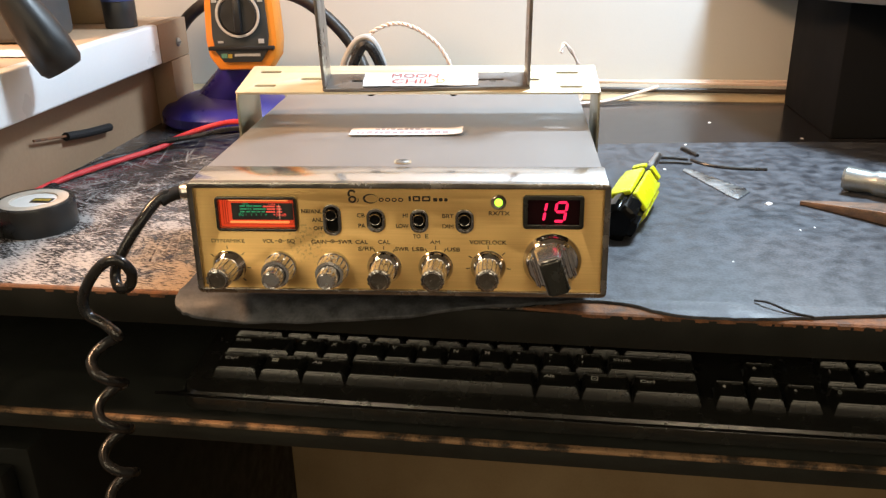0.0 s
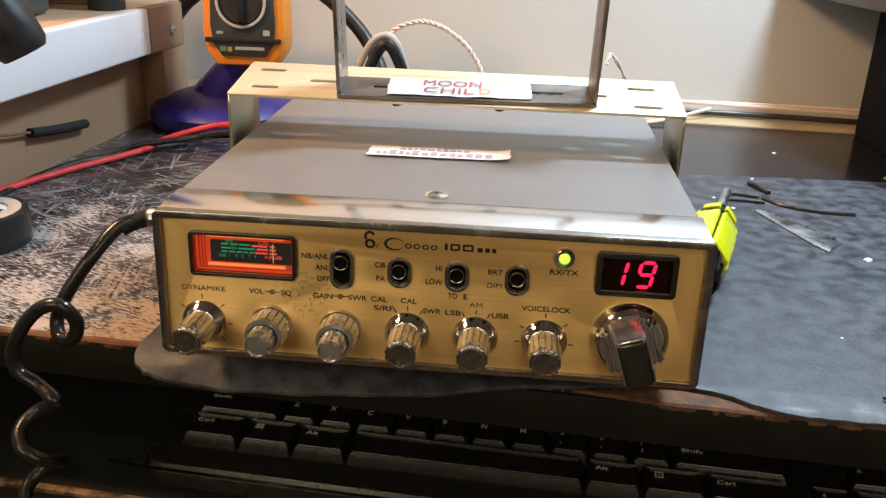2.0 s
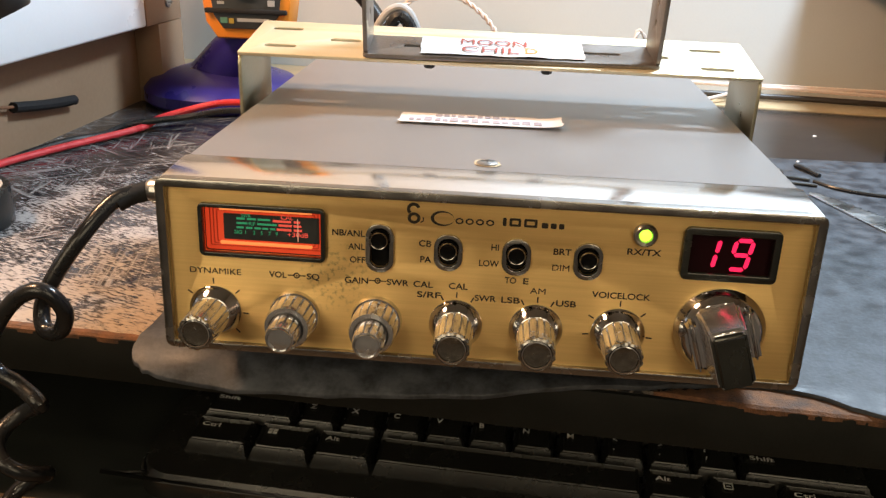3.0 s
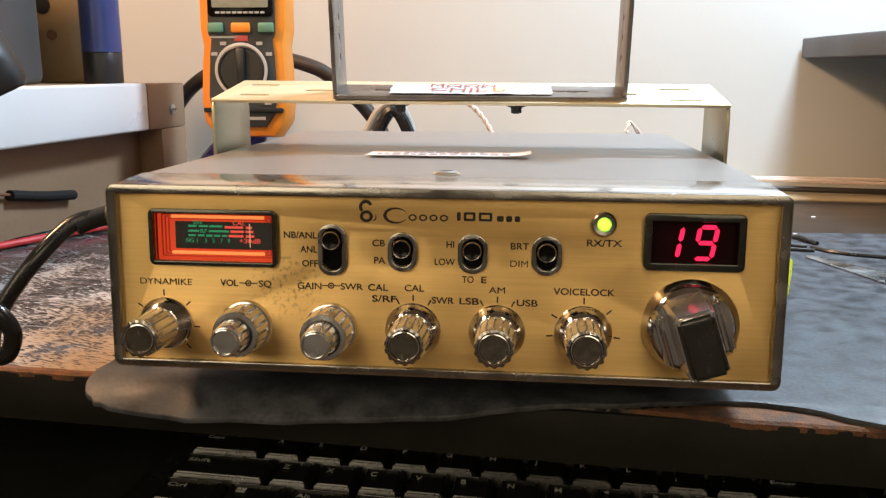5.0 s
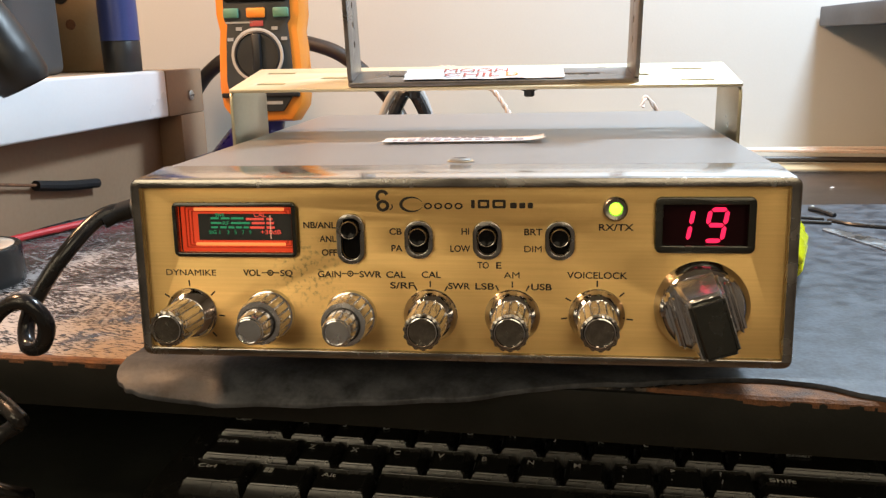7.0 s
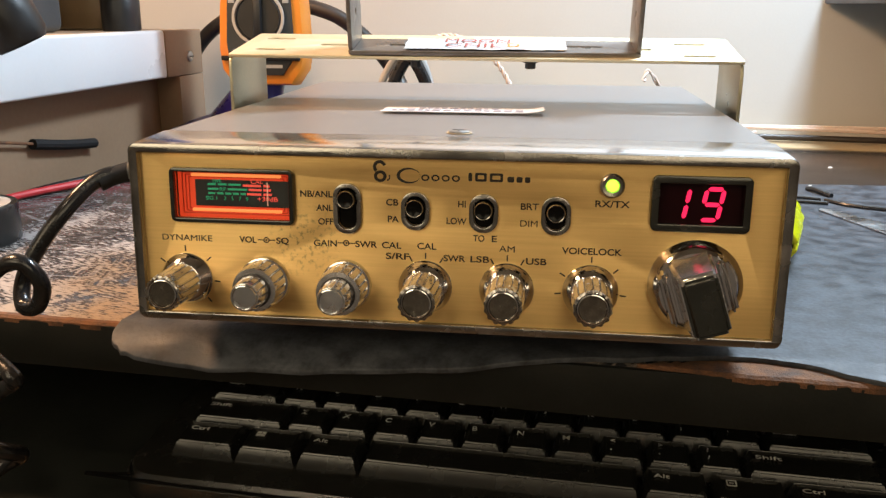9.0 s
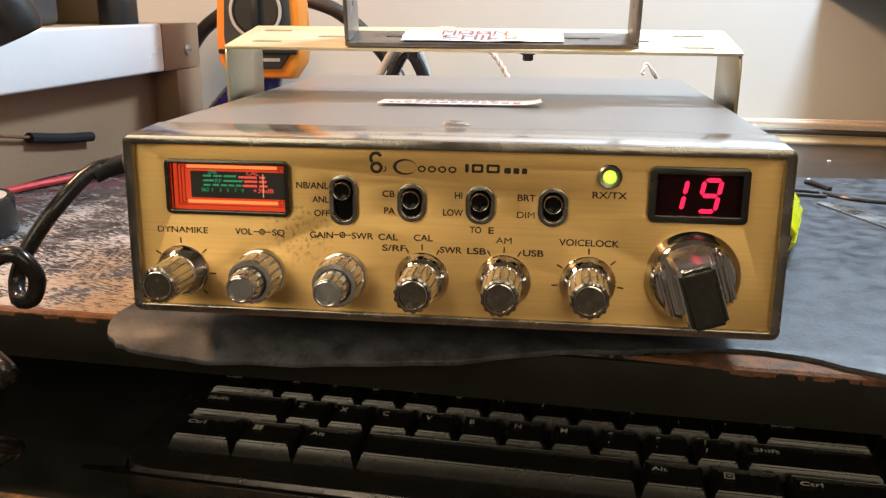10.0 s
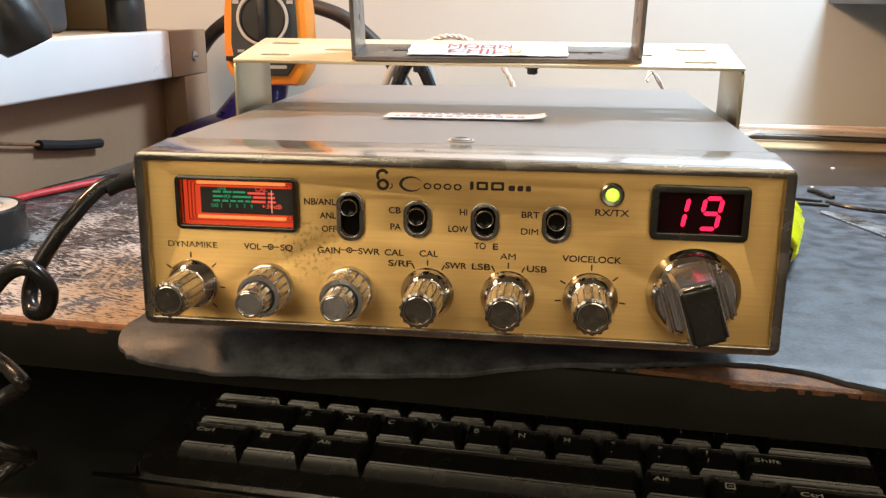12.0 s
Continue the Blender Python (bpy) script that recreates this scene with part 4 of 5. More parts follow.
# ---- the loose U-shaped bracket on it ----
stirrup = thing("u_bracket", on_radio(0.0058, 0.0992, 0.0834, 12.0, 0.1, 3.0), "small black steel U-shaped bracket lying on the gold bracket", "bracket")
part("base", flat([rounded(-0.0590, 0.0590, 0.0, 0.0240, 0.0015, 3), slot(-0.034, 0.012, 0.020, 0.0032), slot(0.034, 0.012, 0.022, 0.0032)], 0.0018, None, 0.0003), "steel_black", stirrup)
for sx in (-1, 1):
    hole_loops = [circle(0.012, z, 0.0017, 10) for z in (0.016, 0.024, 0.032)] + [circle(0.012, 0.050, 0.0022, 12)]
    bm = flat([rounded(0.0, 0.0240, 0.0, 0.0575, 0.005, 5), *hole_loops], 0.0018, pose(0, 0, 0, 90, 0, 90), 0.0003)
    bm.transform(pose(sx * 0.0590 - (0.0018 if sx > 0 else 0), 0, 0.0, -4.0, -1.0 if sx < 0 else 0.5))
    part("upright", bm, "steel_black", stirrup)


# ---- paper labels ----
def crumple(w, d, lift, seed, nx=26, ny=8):
    rnd = random.Random(seed)
    bm = bmesh.new()
    g = [[bm.verts.new((w * i / nx + rnd.uniform(-1, 1) * 2e-4 * (i in (0, nx)) * 3, d * j / ny + rnd.uniform(-1, 1) * 3e-4 * (j in (0, ny)),
                        0.0003 + lift * (0.5 + 0.5 * noise.noise((i * 0.25 + seed, j * 0.3, 0)))
                        )) for j in range(ny + 1)] for i in range(nx + 1)]
    for i in range(nx):
        for j in range(ny):
            bm.faces.new((g[i][j], g[i + 1][j], g[i + 1][j + 1], g[i][j + 1]))
    r = bmesh.ops.extrude_face_region(bm, geom=bm.faces[:])
    for v in r["geom"]:
        if isinstance(v, bmesh.types.BMVert):
            v.co.z += 0.00015
    return bm


note = thing("paper_label", on_radio(-0.0365, 0.0790, 0.0616, 2.75, 0, 1.0), "narrow white paper label with faded handwriting, stuck on the radio's cover", "label")
bm = crumple(0.0640, 0.0150, 0.0003, 2)
for v in bm.verts:
    c = max(0, v.co.x - 0.054) / 0.010
    v.co.z += 0.0011 * c * c
part("sheet", bm, "paper", note)
rnd = random.Random(4)
for row, (x0, x1, z, hh) in enumerate(((0.004, 0.055, 0.0022, 0.0062), (0.014, 0.046, 0.0100, 0.0036))):
    x = x0
    while x < x1:
        w = rnd.uniform(0.0015, 0.0032)
        part("ink_stroke", boxed(x, x + w, z, z + hh * rnd.uniform(0.5, 1), 0.0008, 0.00092), "grey_ink", note, "", 0)
        x += w + rnd.uniform(0.0008, 0.0016)

tag = thing("paper_label", on_radio(-0.0305, 0.0985, 0.0853, 12.0, 0.1, 3.0), "crumpled white paper label lettered in red, taped on the U-shaped bracket", "label")
part("sheet", crumple(0.0660, 0.0210, 0.0010, 7), "paper", tag)
part("lettering", lettering("MOON", 0.0066, pose(0.016, 0.0120, 0.0014, 0, 0, -1), 0.027, 0.0001, -0.004), "red_ink", tag, "", 0)
part("lettering", lettering("CHIL", 0.0066, pose(0.0165, 0.0030, 0.0014, 0, 0, -2), 0.023, 0.0001, -0.004), "red_ink", tag, "", 0)
part("lettering", lettering("D", 0.0066, pose(0.0420, 0.0030, 0.0014, 0, 0, -2), 0.005, 0.0001, 0.004), "orange_ink", tag, "", 0)


# ---- keyboard ----
U = 0.01905
keyboard = thing("keyboard", pose(-0.127, 0.029, -0.082), "black computer keyboard with white legends on the tray", "keyboard")


def deck(v):
    """Height of the sloping deck at depth v."""
    return 0.0123 + 0.10 * v


def keyboard_body():
    W, D = 22.6 * U, 0.185
    out = [(p[0], p[1]) for p in rounded(-0.0165, W + 0.007, 0.0, D, 0.014, 6)]
    bm = bmesh.new()
    low = [bm.verts.new((x, y, 0.0015)) for x, y in out]
    mid = [bm.verts.new((x, y, deck(y) - 0.003)) for x, y in out]
    cx, cy = W / 2, D / 2
    top = [bm.verts.new((x + (cx - x) * 0.008, y + (cy - y) * 0.03, deck(y))) for x, y in out]
    n = len(out)
    for a, b in ((low, mid), (mid, top)):
        for k in range(n):
            bm.faces.new((a[k], a[(k + 1) % n], b[(k + 1) % n], b[k]))
    bm.faces.new(low[::-1])
    bm.faces.new(top)
    return bm


body = part("body", keyboard_body(), "key", keyboard)
bm = tubed([(-0.0150, 0.014, deck(0.01) - 0.0012), (-0.0105, 0.0035, deck(0.003) - 0.0014), (0.001, 0.0002, deck(0) - 0.0016), (0.40, 0.0002, deck(0) - 0.0016)], 0.0007, 6, 4)
part("front_rim", bm, "gloss_black", keyboard)
KEY_MESH = {}


def key_bm(w):
    """A tapered cap with a dished top and sloping front."""
    bm = bmesh.new()
    hw = w * U / 2
    base = [(-hw + 0.0006, -0.0090), (hw - 0.0006, -0.0090), (hw - 0.0006, 0.0090), (-hw + 0.0006, 0.0090)]
    topz = [(-hw + 0.0026, -0.0058), (hw - 0.0026, -0.0058), (hw - 0.0026, 0.0076), (-hw + 0.0026, 0.0076)]
    lo = [bm.verts.new((x, y, 0.0)) for x, y in base]
    md = [bm.verts.new((x * 0.995, y * 0.99, 0.0006)) for x, y in base]
    hi = [bm.verts.new((x, y, 0.0056 + (0.0012 if y > 0 else 0.0))) for x, y in topz]
    inn = [bm.verts.new((x * 0.86 if w < 2 else x - math.copysign(0.001, x), y * 0.82, 0.0055)) for x, y in topz]
    for a, b in ((lo, md), (md, hi), (hi, inn)):
        for k in range(4):
            bm.faces.new((a[k], a[(k + 1) % 4], b[(k + 1) % 4], b[k]))
    bm.faces.new(inn)
    bm.faces.new(lo[::-1])
    bmesh.ops.bevel(bm, geom=[e for e in bm.edges if all(v in hi for v in e.verts)], offset=0.0006, segments=2, affect="EDGES")
    return bm


def add_key(x_u, w, row, text, size=0.0030):
    v = 0.0255 + row * 0.0191
    m = pose((x_u + w / 2) * U, v, deck(v) - 0.0002, 5.7)
    if w not in KEY_MESH:
        k = part("key", key_bm(w), "key", keyboard, "", 24)
        KEY_MESH[w] = k.data
    else:
        k = new("key", KEY_MESH[w])
        k.parent = keyboard
    k.matrix_basis = m
    if text:
        lw = None if len(text) == 1 else 0.0020 * len(text)
        part("legend", lettering(text, size, pose(-w * U / 2 + 0.0046, 0.0022, 0.00615), lw, 0.0001, 0.01), "legend", k, "", 0)
    return k


ROW0 = ((1.5, "Ctrl"), (1.4, ""), (1.4, "Alt"), (5.85, ""), (1.35, "Alt"), (1.5, ""), (2.0, "Ctrl"))
x = 0.0
for w, text in ROW0:
    k = add_key(x, w, 0, text, 0.0024 if len(text) > 1 else 0.003)
    if w == 1.4 and not text:
        for i in range(2):
            for j in range(2):
                part("legend", boxed(-0.0075 + 0.0021 * i, -0.0057 + 0.0021 * i, 0.0018 + 0.0018 * j, 0.0033 + 0.0018 * j, 0.0062, 0.0063), "legend", k, "", 0)
    if w == 1.5 and not text:
        part("legend", flat([rounded(-0.0085, -0.0047, 0.0015, 0.0052, 0.0003), rounded(-0.0080, -0.0052, 0.0020, 0.0047, 0.0002)], 0.0001, pose(0, 0, 0.0062)), "legend", k, "", 0)
        part("legend", boxed(-0.0074, -0.0058, 0.0032, 0.0036, 0.0062, 0.0063), "legend", k, "", 0)
    x += w
x = 2.25
add_key(0, 2.25, 1, "Shift", 0.0024)
for ch in ("Z", "X", "C", "V", "B", "N", "M", ",", ".", "/"):
    k = add_key(x, 1, 1, "" if ch in ",./" else ch)
    if ch in ",./":
        for t, dy in (({",": "<", ".": ">", "/": "?"}[ch], 0.0036), (ch, -0.0016)):
            part("legend", lettering(t, 0.0026, pose(-0.0045, dy, 0.0062), None, 0.0001, 0.01), "legend", k, "", 0)
    x += 1
add_key(x, 2.75, 1, "Shift", 0.0024)
k = add_key(0, 1.75, 2, "Caps", 0.0022)
x = 1.75
for ch in ("A", "S", "D", "F", "G", "H", "J", "K", "L", ";", "'"):
    k = add_key(x, 1, 2, "" if ch in ";'" else ch)
    if ch in ";'":
        for t, dy in (({";": ":", "'": '"'}[ch], 0.0036), (ch, -0.0016)):
            part("legend", lettering(t, 0.0026, pose(-0.0045, dy, 0.0062), None, 0.0001, 0.01), "legend", k, "", 0)
    x += 1
add_key(x, 2.25, 2, "Enter", 0.0022)
add_key(0, 1.5, 3, "Tab", 0.0022)
for i, ch in enumerate("QWERTYUIOP"):
    add_key(1.5 + i, 1, 3, ch)
for i, w in enumerate((1, 1, 1.5)):
    add_key(11.5 + i, w, 3, "")
for i in range(3):
    k = add_key(15.35 + i, 1, 0, "")
    part("legend", flat([[(-0.0045, 0.003), (-0.0030, 0.0042), (-0.0030, 0.0018)]], 0.0001, pose(0, 0, 0.0062)), "legend", k, "", 0)
    add_key(15.35 + i, 1, 3, "")
k = add_key(16.35, 1, 1, "")
part("legend", flat([[(-0.0045, 0.0022), (-0.0033, 0.0042), (-0.0021, 0.0022)]], 0.0001, pose(0, 0, 0.0062)), "legend", k, "", 0)
add_key(18.6, 2, 0, "0")
add_key(20.6, 1, 0, ".")
for r, labels in ((1, "123"), (2, "456"), (3, "789")):
    for i, ch in enumerate(labels):
        add_key(18.6 + i, 1, r, ch)
for r in (0, 1, 2, 3):
    add_key(21.6, 1, r, "")


# ---- shelf on the left ----
ZT = 0.0772
shelf = thing("shelf", at(-0.2625, 0.392, -0.018, 0, 0, -4), "low shelf on the desk, pale wooden top and white edge", "shelf")
part("top_board", boxed(-0.26, -0.0125, -0.42, 0.048, 0.0785, 0.0950, bev=0.001), "shelf_wood", shelf, "pale wooden top")
part("front_edge", boxed(-0.012, 0.0, -0.42, -0.0100, 0.0600, 0.0955, bev=0.0022, seg=3), "shelf_white", shelf, "white laminated edge board")
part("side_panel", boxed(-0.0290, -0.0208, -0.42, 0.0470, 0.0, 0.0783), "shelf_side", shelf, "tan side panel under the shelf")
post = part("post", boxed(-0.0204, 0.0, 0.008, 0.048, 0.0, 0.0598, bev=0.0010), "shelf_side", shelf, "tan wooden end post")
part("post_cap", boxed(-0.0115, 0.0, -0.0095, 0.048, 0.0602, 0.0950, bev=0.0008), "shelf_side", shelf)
bm = lathe([(0.0042, 0), (0.0040, 0.0012), (0.0022, 0.0022), (0.0004, 0.0024)], pose(0.0, 0.026, 0.0745, 0, 90), 16)
scr = part("screw", bm, "steel", shelf, "round steel screw head")
part("screw_slot", boxed(0.0021, 0.0026, 0.0230, 0.0290, 0.0741, 0.0749), "black", scr)

probe = thing("test_lead", at(-0.2900, 0.241, 0.012), "black sleeve with a reddish wire end held along the shelf's side", "lead")
part("sleeve", tubed([(0.0, 0.0, 0.0), (0.0020, 0.032, -0.0052), (0.0045, 0.064, -0.0088)], 0.0034, 10, 6), "rubber", probe)
part("copper_end", tubed([(-0.0028, -0.040, 0.0075), (-0.0012, -0.018, 0.0035), (0.0, 0.002, 0.0)], 0.0010, 8, 6), "raw", probe, "reddish wire end")

bottle = thing("bottle", at(-0.291, 0.371, ZT), "navy blue bottle with a black foot, standing on the shelf", "bottle")
part("foot", lathe([(0.0135, 0.0), (0.0138, 0.001), (0.0140, 0.022), (0.0134, 0.023)], None, 32), "black", bottle)
part("flask", lathe([(0.0144, 0.0228), (0.0140, 0.026), (0.0140, 0.100), (0.012, 0.112), (0.006, 0.118), (0.006, 0.130)], None, 32), "navy", bottle)

board = thing("wooden_block", at(-0.350, 0.390, ZT), "brown wooden block with a dark hole, standing on the shelf", "block")
part("block", boxed(-0.045, 0.036, 0.0, 0.030, 0.0, 0.13, bev=0.002), "brown_box", board)
part("hole", lathe([(0.0065, 0.0), (0.0065, 0.001), (0.004, 0.0012)], pose(0.004, 0.0, 0.058, 90), 20), "black", board)
part("stain", lathe([(0.004, 0.0), (0.004, 0.0006), (0.001, 0.0007)], pose(0.010, 0.0, 0.036, 90), 14), "raw", board)

case = thing("speaker_box", at(-0.365, 0.275, ZT), "dark grey plastic box with a rounded edge on the shelf", "box")
part("shell", boxed(-0.090, 0.050, 0.0, 0.060, 0.0, 0.13, bev=0.006, seg=3), "grey", case)
for i in range(7):
    part("rib", boxed(-0.080 + 0.014 * i, -0.074 + 0.014 * i, -0.0015, 0.001, 0.015, 0.12, bev=0.0005), "black", case)
part("trim_strip", boxed(0.0440, 0.0470, -0.0012, 0.0004, 0.006, 0.124, bev=0.0004), "pale_wire", case)

lamp = thing("gooseneck_lamp", at(-0.352, 0.154, ZT), "black cone-shaped head on a bent neck, hanging over the shelf", "lamp")
part("foot", lathe([(0.024, 0), (0.025, 0.003), (0.020, 0.010), (0.006, 0.014)], None, 28), "black", lamp)
part("neck", tubed([(0, 0, 0.012), (-0.004, 0, 0.05), (0.012, 0.004, 0.080), (0.050, 0.008, 0.089), (0.068, 0.012, 0.081), (0.0735, 0.0135, 0.068)], 0.0045, 12, 8), "black", lamp)
ax = Vector((0.034, 0.014, -0.078)).normalized()
m = Matrix.Translation((0.0730, 0.013, 0.0705)) @ ax.to_track_quat("Z", "Y").to_matrix().to_4x4()
part("head", lathe([(0.0045, -0.004), (0.0070, 0.006), (0.0112, 0.024), (0.0145, 0.046), (0.0155, 0.062), (0.0150, 0.076), (0.0125, 0.080), (0.0118, 0.077), (0.002, 0.076)], m, 32), "black", lamp)
knob_thing = thing("plastic_nut", at(-0.320, 0.150, ZT), "black faceted plastic nut on the shelf", "nut")
part("cap", lathe([(0.012, 0), (0.0135, 0.002), (0.0135, 0.018), (0.010, 0.023)], None, 8), "black", knob_thing)
chip = thing("paper_scrap", at(-0.335, 0.215, ZT), "pale blue scrap of paper on the shelf", "paper")
part("sheet", crumple(0.050, 0.030, 0.001, 11), "paper", chip)

# ---- multimeter on its blue stand ----
stand = thing("stand", at(-0.220, 0.418, -0.018), "deep blue plastic stand with a round foot", "stand")
part("foot", lathe([(0.056, 0.0), (0.061, 0.004), (0.061, 0.012), (0.055, 0.019), (0.038, 0.025), (0.022, 0.030), (0.010, 0.031)], None, 48), "blue", stand)
part("neck", tubed([(0.000, -0.004, 0.016), (0.014, -0.014, 0.036), (0.030, -0.028, 0.054), (0.040, -0.036, 0.072)], 0.027, 20, 6, 0.010), "blue", stand)
part("clip", boxed(0.030, 0.050, -0.050, -0.034, 0.060, 0.078, bev=0.003), "orange", stand, "orange clip")

dmm = thing("multimeter", at(-0.183, 0.366, 0.0430, -3, 0, 2), "orange and black digital multimeter leaning on the blue stand", "multimeter")


def dmm_outline(grow):
    side = [(0.0225, 0.0), (0.0295, 0.009), (0.0315, 0.022), (0.0300, 0.050), (0.0285, 0.062), (0.0310, 0.074), (0.0310, 0.118), (0.0280, 0.136), (0.0200, 0.142)]
    right = [(0.9 * x + grow, z + (grow if z > 0.07 else -grow)) for x, z in side]
    return right + [(-x, z) for x, z in reversed(right)]


holster = part("holster", flat([dmm_outline(0.0)], 0.030, plane_of(0, 0, 0.030), 0.004), "orange", dmm, "thick orange rubber holster")
part("face", flat([dmm_outline(-0.0042)], 0.004, plane_of(0, 0, 0.0015), 0.0008), "meter_face", dmm, "dark grey face")
part("display_frame", flat([rounded(-0.0235, 0.0235, 0.082, 0.128, 0.003)], 0.0014, plane_of(0, 0, -0.0020), 0.0003), "gloss_black", dmm)
part("display", flat([rounded(-0.0205, 0.0205, 0.0880, 0.125, 0.001)], 0.0008, plane_of(0, 0, -0.0032)), "lcd", dmm, "unlit grey display")
for i in range(9):
    part("print", boxed(-0.018 + 0.0041 * i, -0.0150 + 0.0041 * i, -0.0042, -0.0034, 0.0838, 0.0852), "grey_print", dmm, "", 0)
for x, mt, w in ((-0.0185, "green_btn", 0.0058), (0.0, "orange", 0.0070), (0.0185, "green_btn", 0.0058)):
    part("button", boxed(x - w, x + w, -0.0048, -0.002, 0.0705, 0.0775, bev=0.0012), mt, dmm)
dial2 = part("dial", lathe([(0.0185, 0.0), (0.0185, 0.0022), (0.0160, 0.0036), (0.0155, 0.0026), (0.0003, 0.0026)], plane_of(0.0, 0.0440, -0.0020), 40), "black", dmm, "black rotary selector")
part("ring", flat([circle(0, 0, 0.0192, 40), circle(0, 0, 0.0174, 40)], 0.0010, plane_of(0, 0.0440, -0.0040), 0.0002), "pale_wire", dmm, "pale ring round the selector")
part("pointer", boxed(-0.0030, 0.0030, -0.0085, -0.003, 0.0290, 0.0592, bev=0.0012), "black", dial2)
for a in (150, 125, 55, 30):
    r = 0.0232
    x, z = r * math.cos(radians(a)), 0.0440 + r * math.sin(radians(a))
    part("print", boxed(x - 0.0022, x + 0.0022, -0.0030, -0.0022, z - 0.0012, z + 0.0012), "grey_print", dmm, "", 0)
part("print", boxed(-0.0050, 0.0050, -0.0030, -0.0022, 0.0645, 0.0685, bev=0.0002), "red_btn", dmm, "red mark")
part("print", boxed(-0.0230, -0.0030, -0.0030, -0.0022, 0.0668, 0.0680), "grey_print", dmm, "", 0)
part("print", boxed(-0.0200, -0.0150, -0.0030, -0.0022, 0.0200, 0.0220), "grey_print", dmm, "", 0)
part("print", boxed(0.0160, 0.0210, -0.0030, -0.0022, 0.0195, 0.0235), "grey_print", dmm, "", 0)
part("strap", boxed(-0.0290, 0.0290, -0.0042, 0.0310, 0.0138, 0.0172, bev=0.0008), "rubber", dmm, "black rubber band")
part("print", boxed(-0.0060, 0.0165, -0.0030, -0.0022, 0.0085, 0.0108), "grey_print", dmm, "", 0)
part("print", boxed(-0.0120, -0.0085, -0.0030, -0.0022, 0.0070, 0.0105), "brand_yellow", dmm, "", 0)
part("print", boxed(-0.0180, -0.0130, -0.0030, -0.0022, 0.0072, 0.0110), "green_btn", dmm, "", 0)


# ---- cables at the back ----
def cable(name, points, r, material, label, seg=10, per=8, category="cable"):
    base = Vector(points[0])
    root = link(name, tubed([Vector(p) - base for p in points], r, seg, per), material, None, label)
    root.matrix_basis = at(*base)
    return tagged(root, "", category)


cable("thick_cable", [(-0.330, 0.49, -0.012), (-0.318, 0.49, 0.012), (-0.298, 0.49, 0.040), (-0.272, 0.488, 0.072), (-0.236, 0.487, 0.092), (-0.196, 0.486, 0.097), (-0.165, 0.485, 0.091), (-0.144, 0.485, 0.080), (-0.118, 0.480, 0.058), (-0.100, 0.47, 0.036), (-0.088, 0.46, 0.010), (-0.085, 0.45, -0.012)],
      0.0062, "hose", "thick dark brown cable arching along the wall", 14)
cable("grey_cable", [(-0.112, 0.390, -0.0155), (-0.106, 0.388, 0.010), (-0.097, 0.385, 0.040), (-0.085, 0.383, 0.060), (-0.073, 0.383, 0.064), (-0.064, 0.384, 0.052), (-0.058, 0.386, 0.025), (-0.055, 0.388, -0.0155)], 0.0028, "pale_wire", "pale grey cable bent in an arch behind the radio")
cable("black_cable", [(-0.098, 0.378, -0.0155), (-0.090, 0.378, 0.030), (-0.080, 0.378, 0.054), (-0.073, 0.378, 0.058), (-0.066, 0.379, 0.048), (-0.058, 0.380, 0.025), (-0.052, 0.382, -0.0155)], 0.0046, "cord", "black cable bent in a tight arch behind the radio")


def twisted(name, points, r, material, label, turns):
    pts = smooth_path(points, 14)
    base = pts[0].copy()
    bms = []
    for ph in (0, math.pi):
        line = []
        for i, p in enumerate(pts):
            d = (pts[min(i + 1, len(pts) - 1)] - pts[max(i - 1, 0)]).normalized()
            s = d.cross(Vector((0, 1, 0.05))).normalized()
            u = d.cross(s)
            a = ph + 2 * math.pi * turns * i / (len(pts) - 1)
            line.append(p - base + r * (math.cos(a) * s + math.sin(a) * u))
        bms.append(tubed(line, r, 6, 1))
    ob = link(name, merge(*bms), material, None, label)
    ob.matrix_basis = at(*base)
    return tagged(ob, "", "wire")


twisted("twisted_wire", [(-0.090, 0.386, 0.030), (-0.076, 0.387, 0.062), (-0.055, 0.390, 0.074), (-0.035, 0.391, 0.072), (-0.014, 0.391, 0.058), (0.000, 0.390, 0.036), (0.008, 0.385, 0.006), (0.010, 0.38, -0.0150)], 0.0011, "clear_wire", "twisted copper wire arching behind the radio", 16)
WY = 0.535
twisted("speaker_wire", [(0.090, WY - 0.035, 0.000), (0.115, WY - 0.012, -0.004), (0.150, WY - 0.012, -0.0045), (0.200, WY - 0.016, -0.0045), (0.26, WY - 0.020, -0.0045), (0.33, WY - 0.024, -0.0050), (0.42, WY - 0.03, -0.0050)], 0.0017, "clear_wire", "clear-jacketed copper speaker wire along the wall", 0.5)
cable("grey_cable", [(0.095, WY - 0.030, -0.0155), (0.130, WY - 0.012, -0.0130), (0.19, WY - 0.018, -0.0125), (0.26, WY - 0.022, -0.0125), (0.34, WY - 0.028, -0.0130), (0.44, WY - 0.035, -0.0130)], 0.0025, "hose", "dark cable along the foot of the wall")
twisted("wire_loop", [(0.100, 0.44, 0.040), (0.104, 0.445, 0.047), (0.114, 0.45, 0.034), (0.123, 0.455, 0.014), (0.122, 0.45, -0.003), (0.114, 0.44, -0.0145)], 0.0010, "clear_wire", "loose loop of copper speaker wire beside the radio", 3)
cable("copper_wire", [(0.120, 0.470, -0.0160), (0.150, 0.478, -0.0150), (0.178, 0.495, -0.012), (0.205, 0.512, -0.008)], 0.0016, "clear_wire", "short length of bare copper wire")
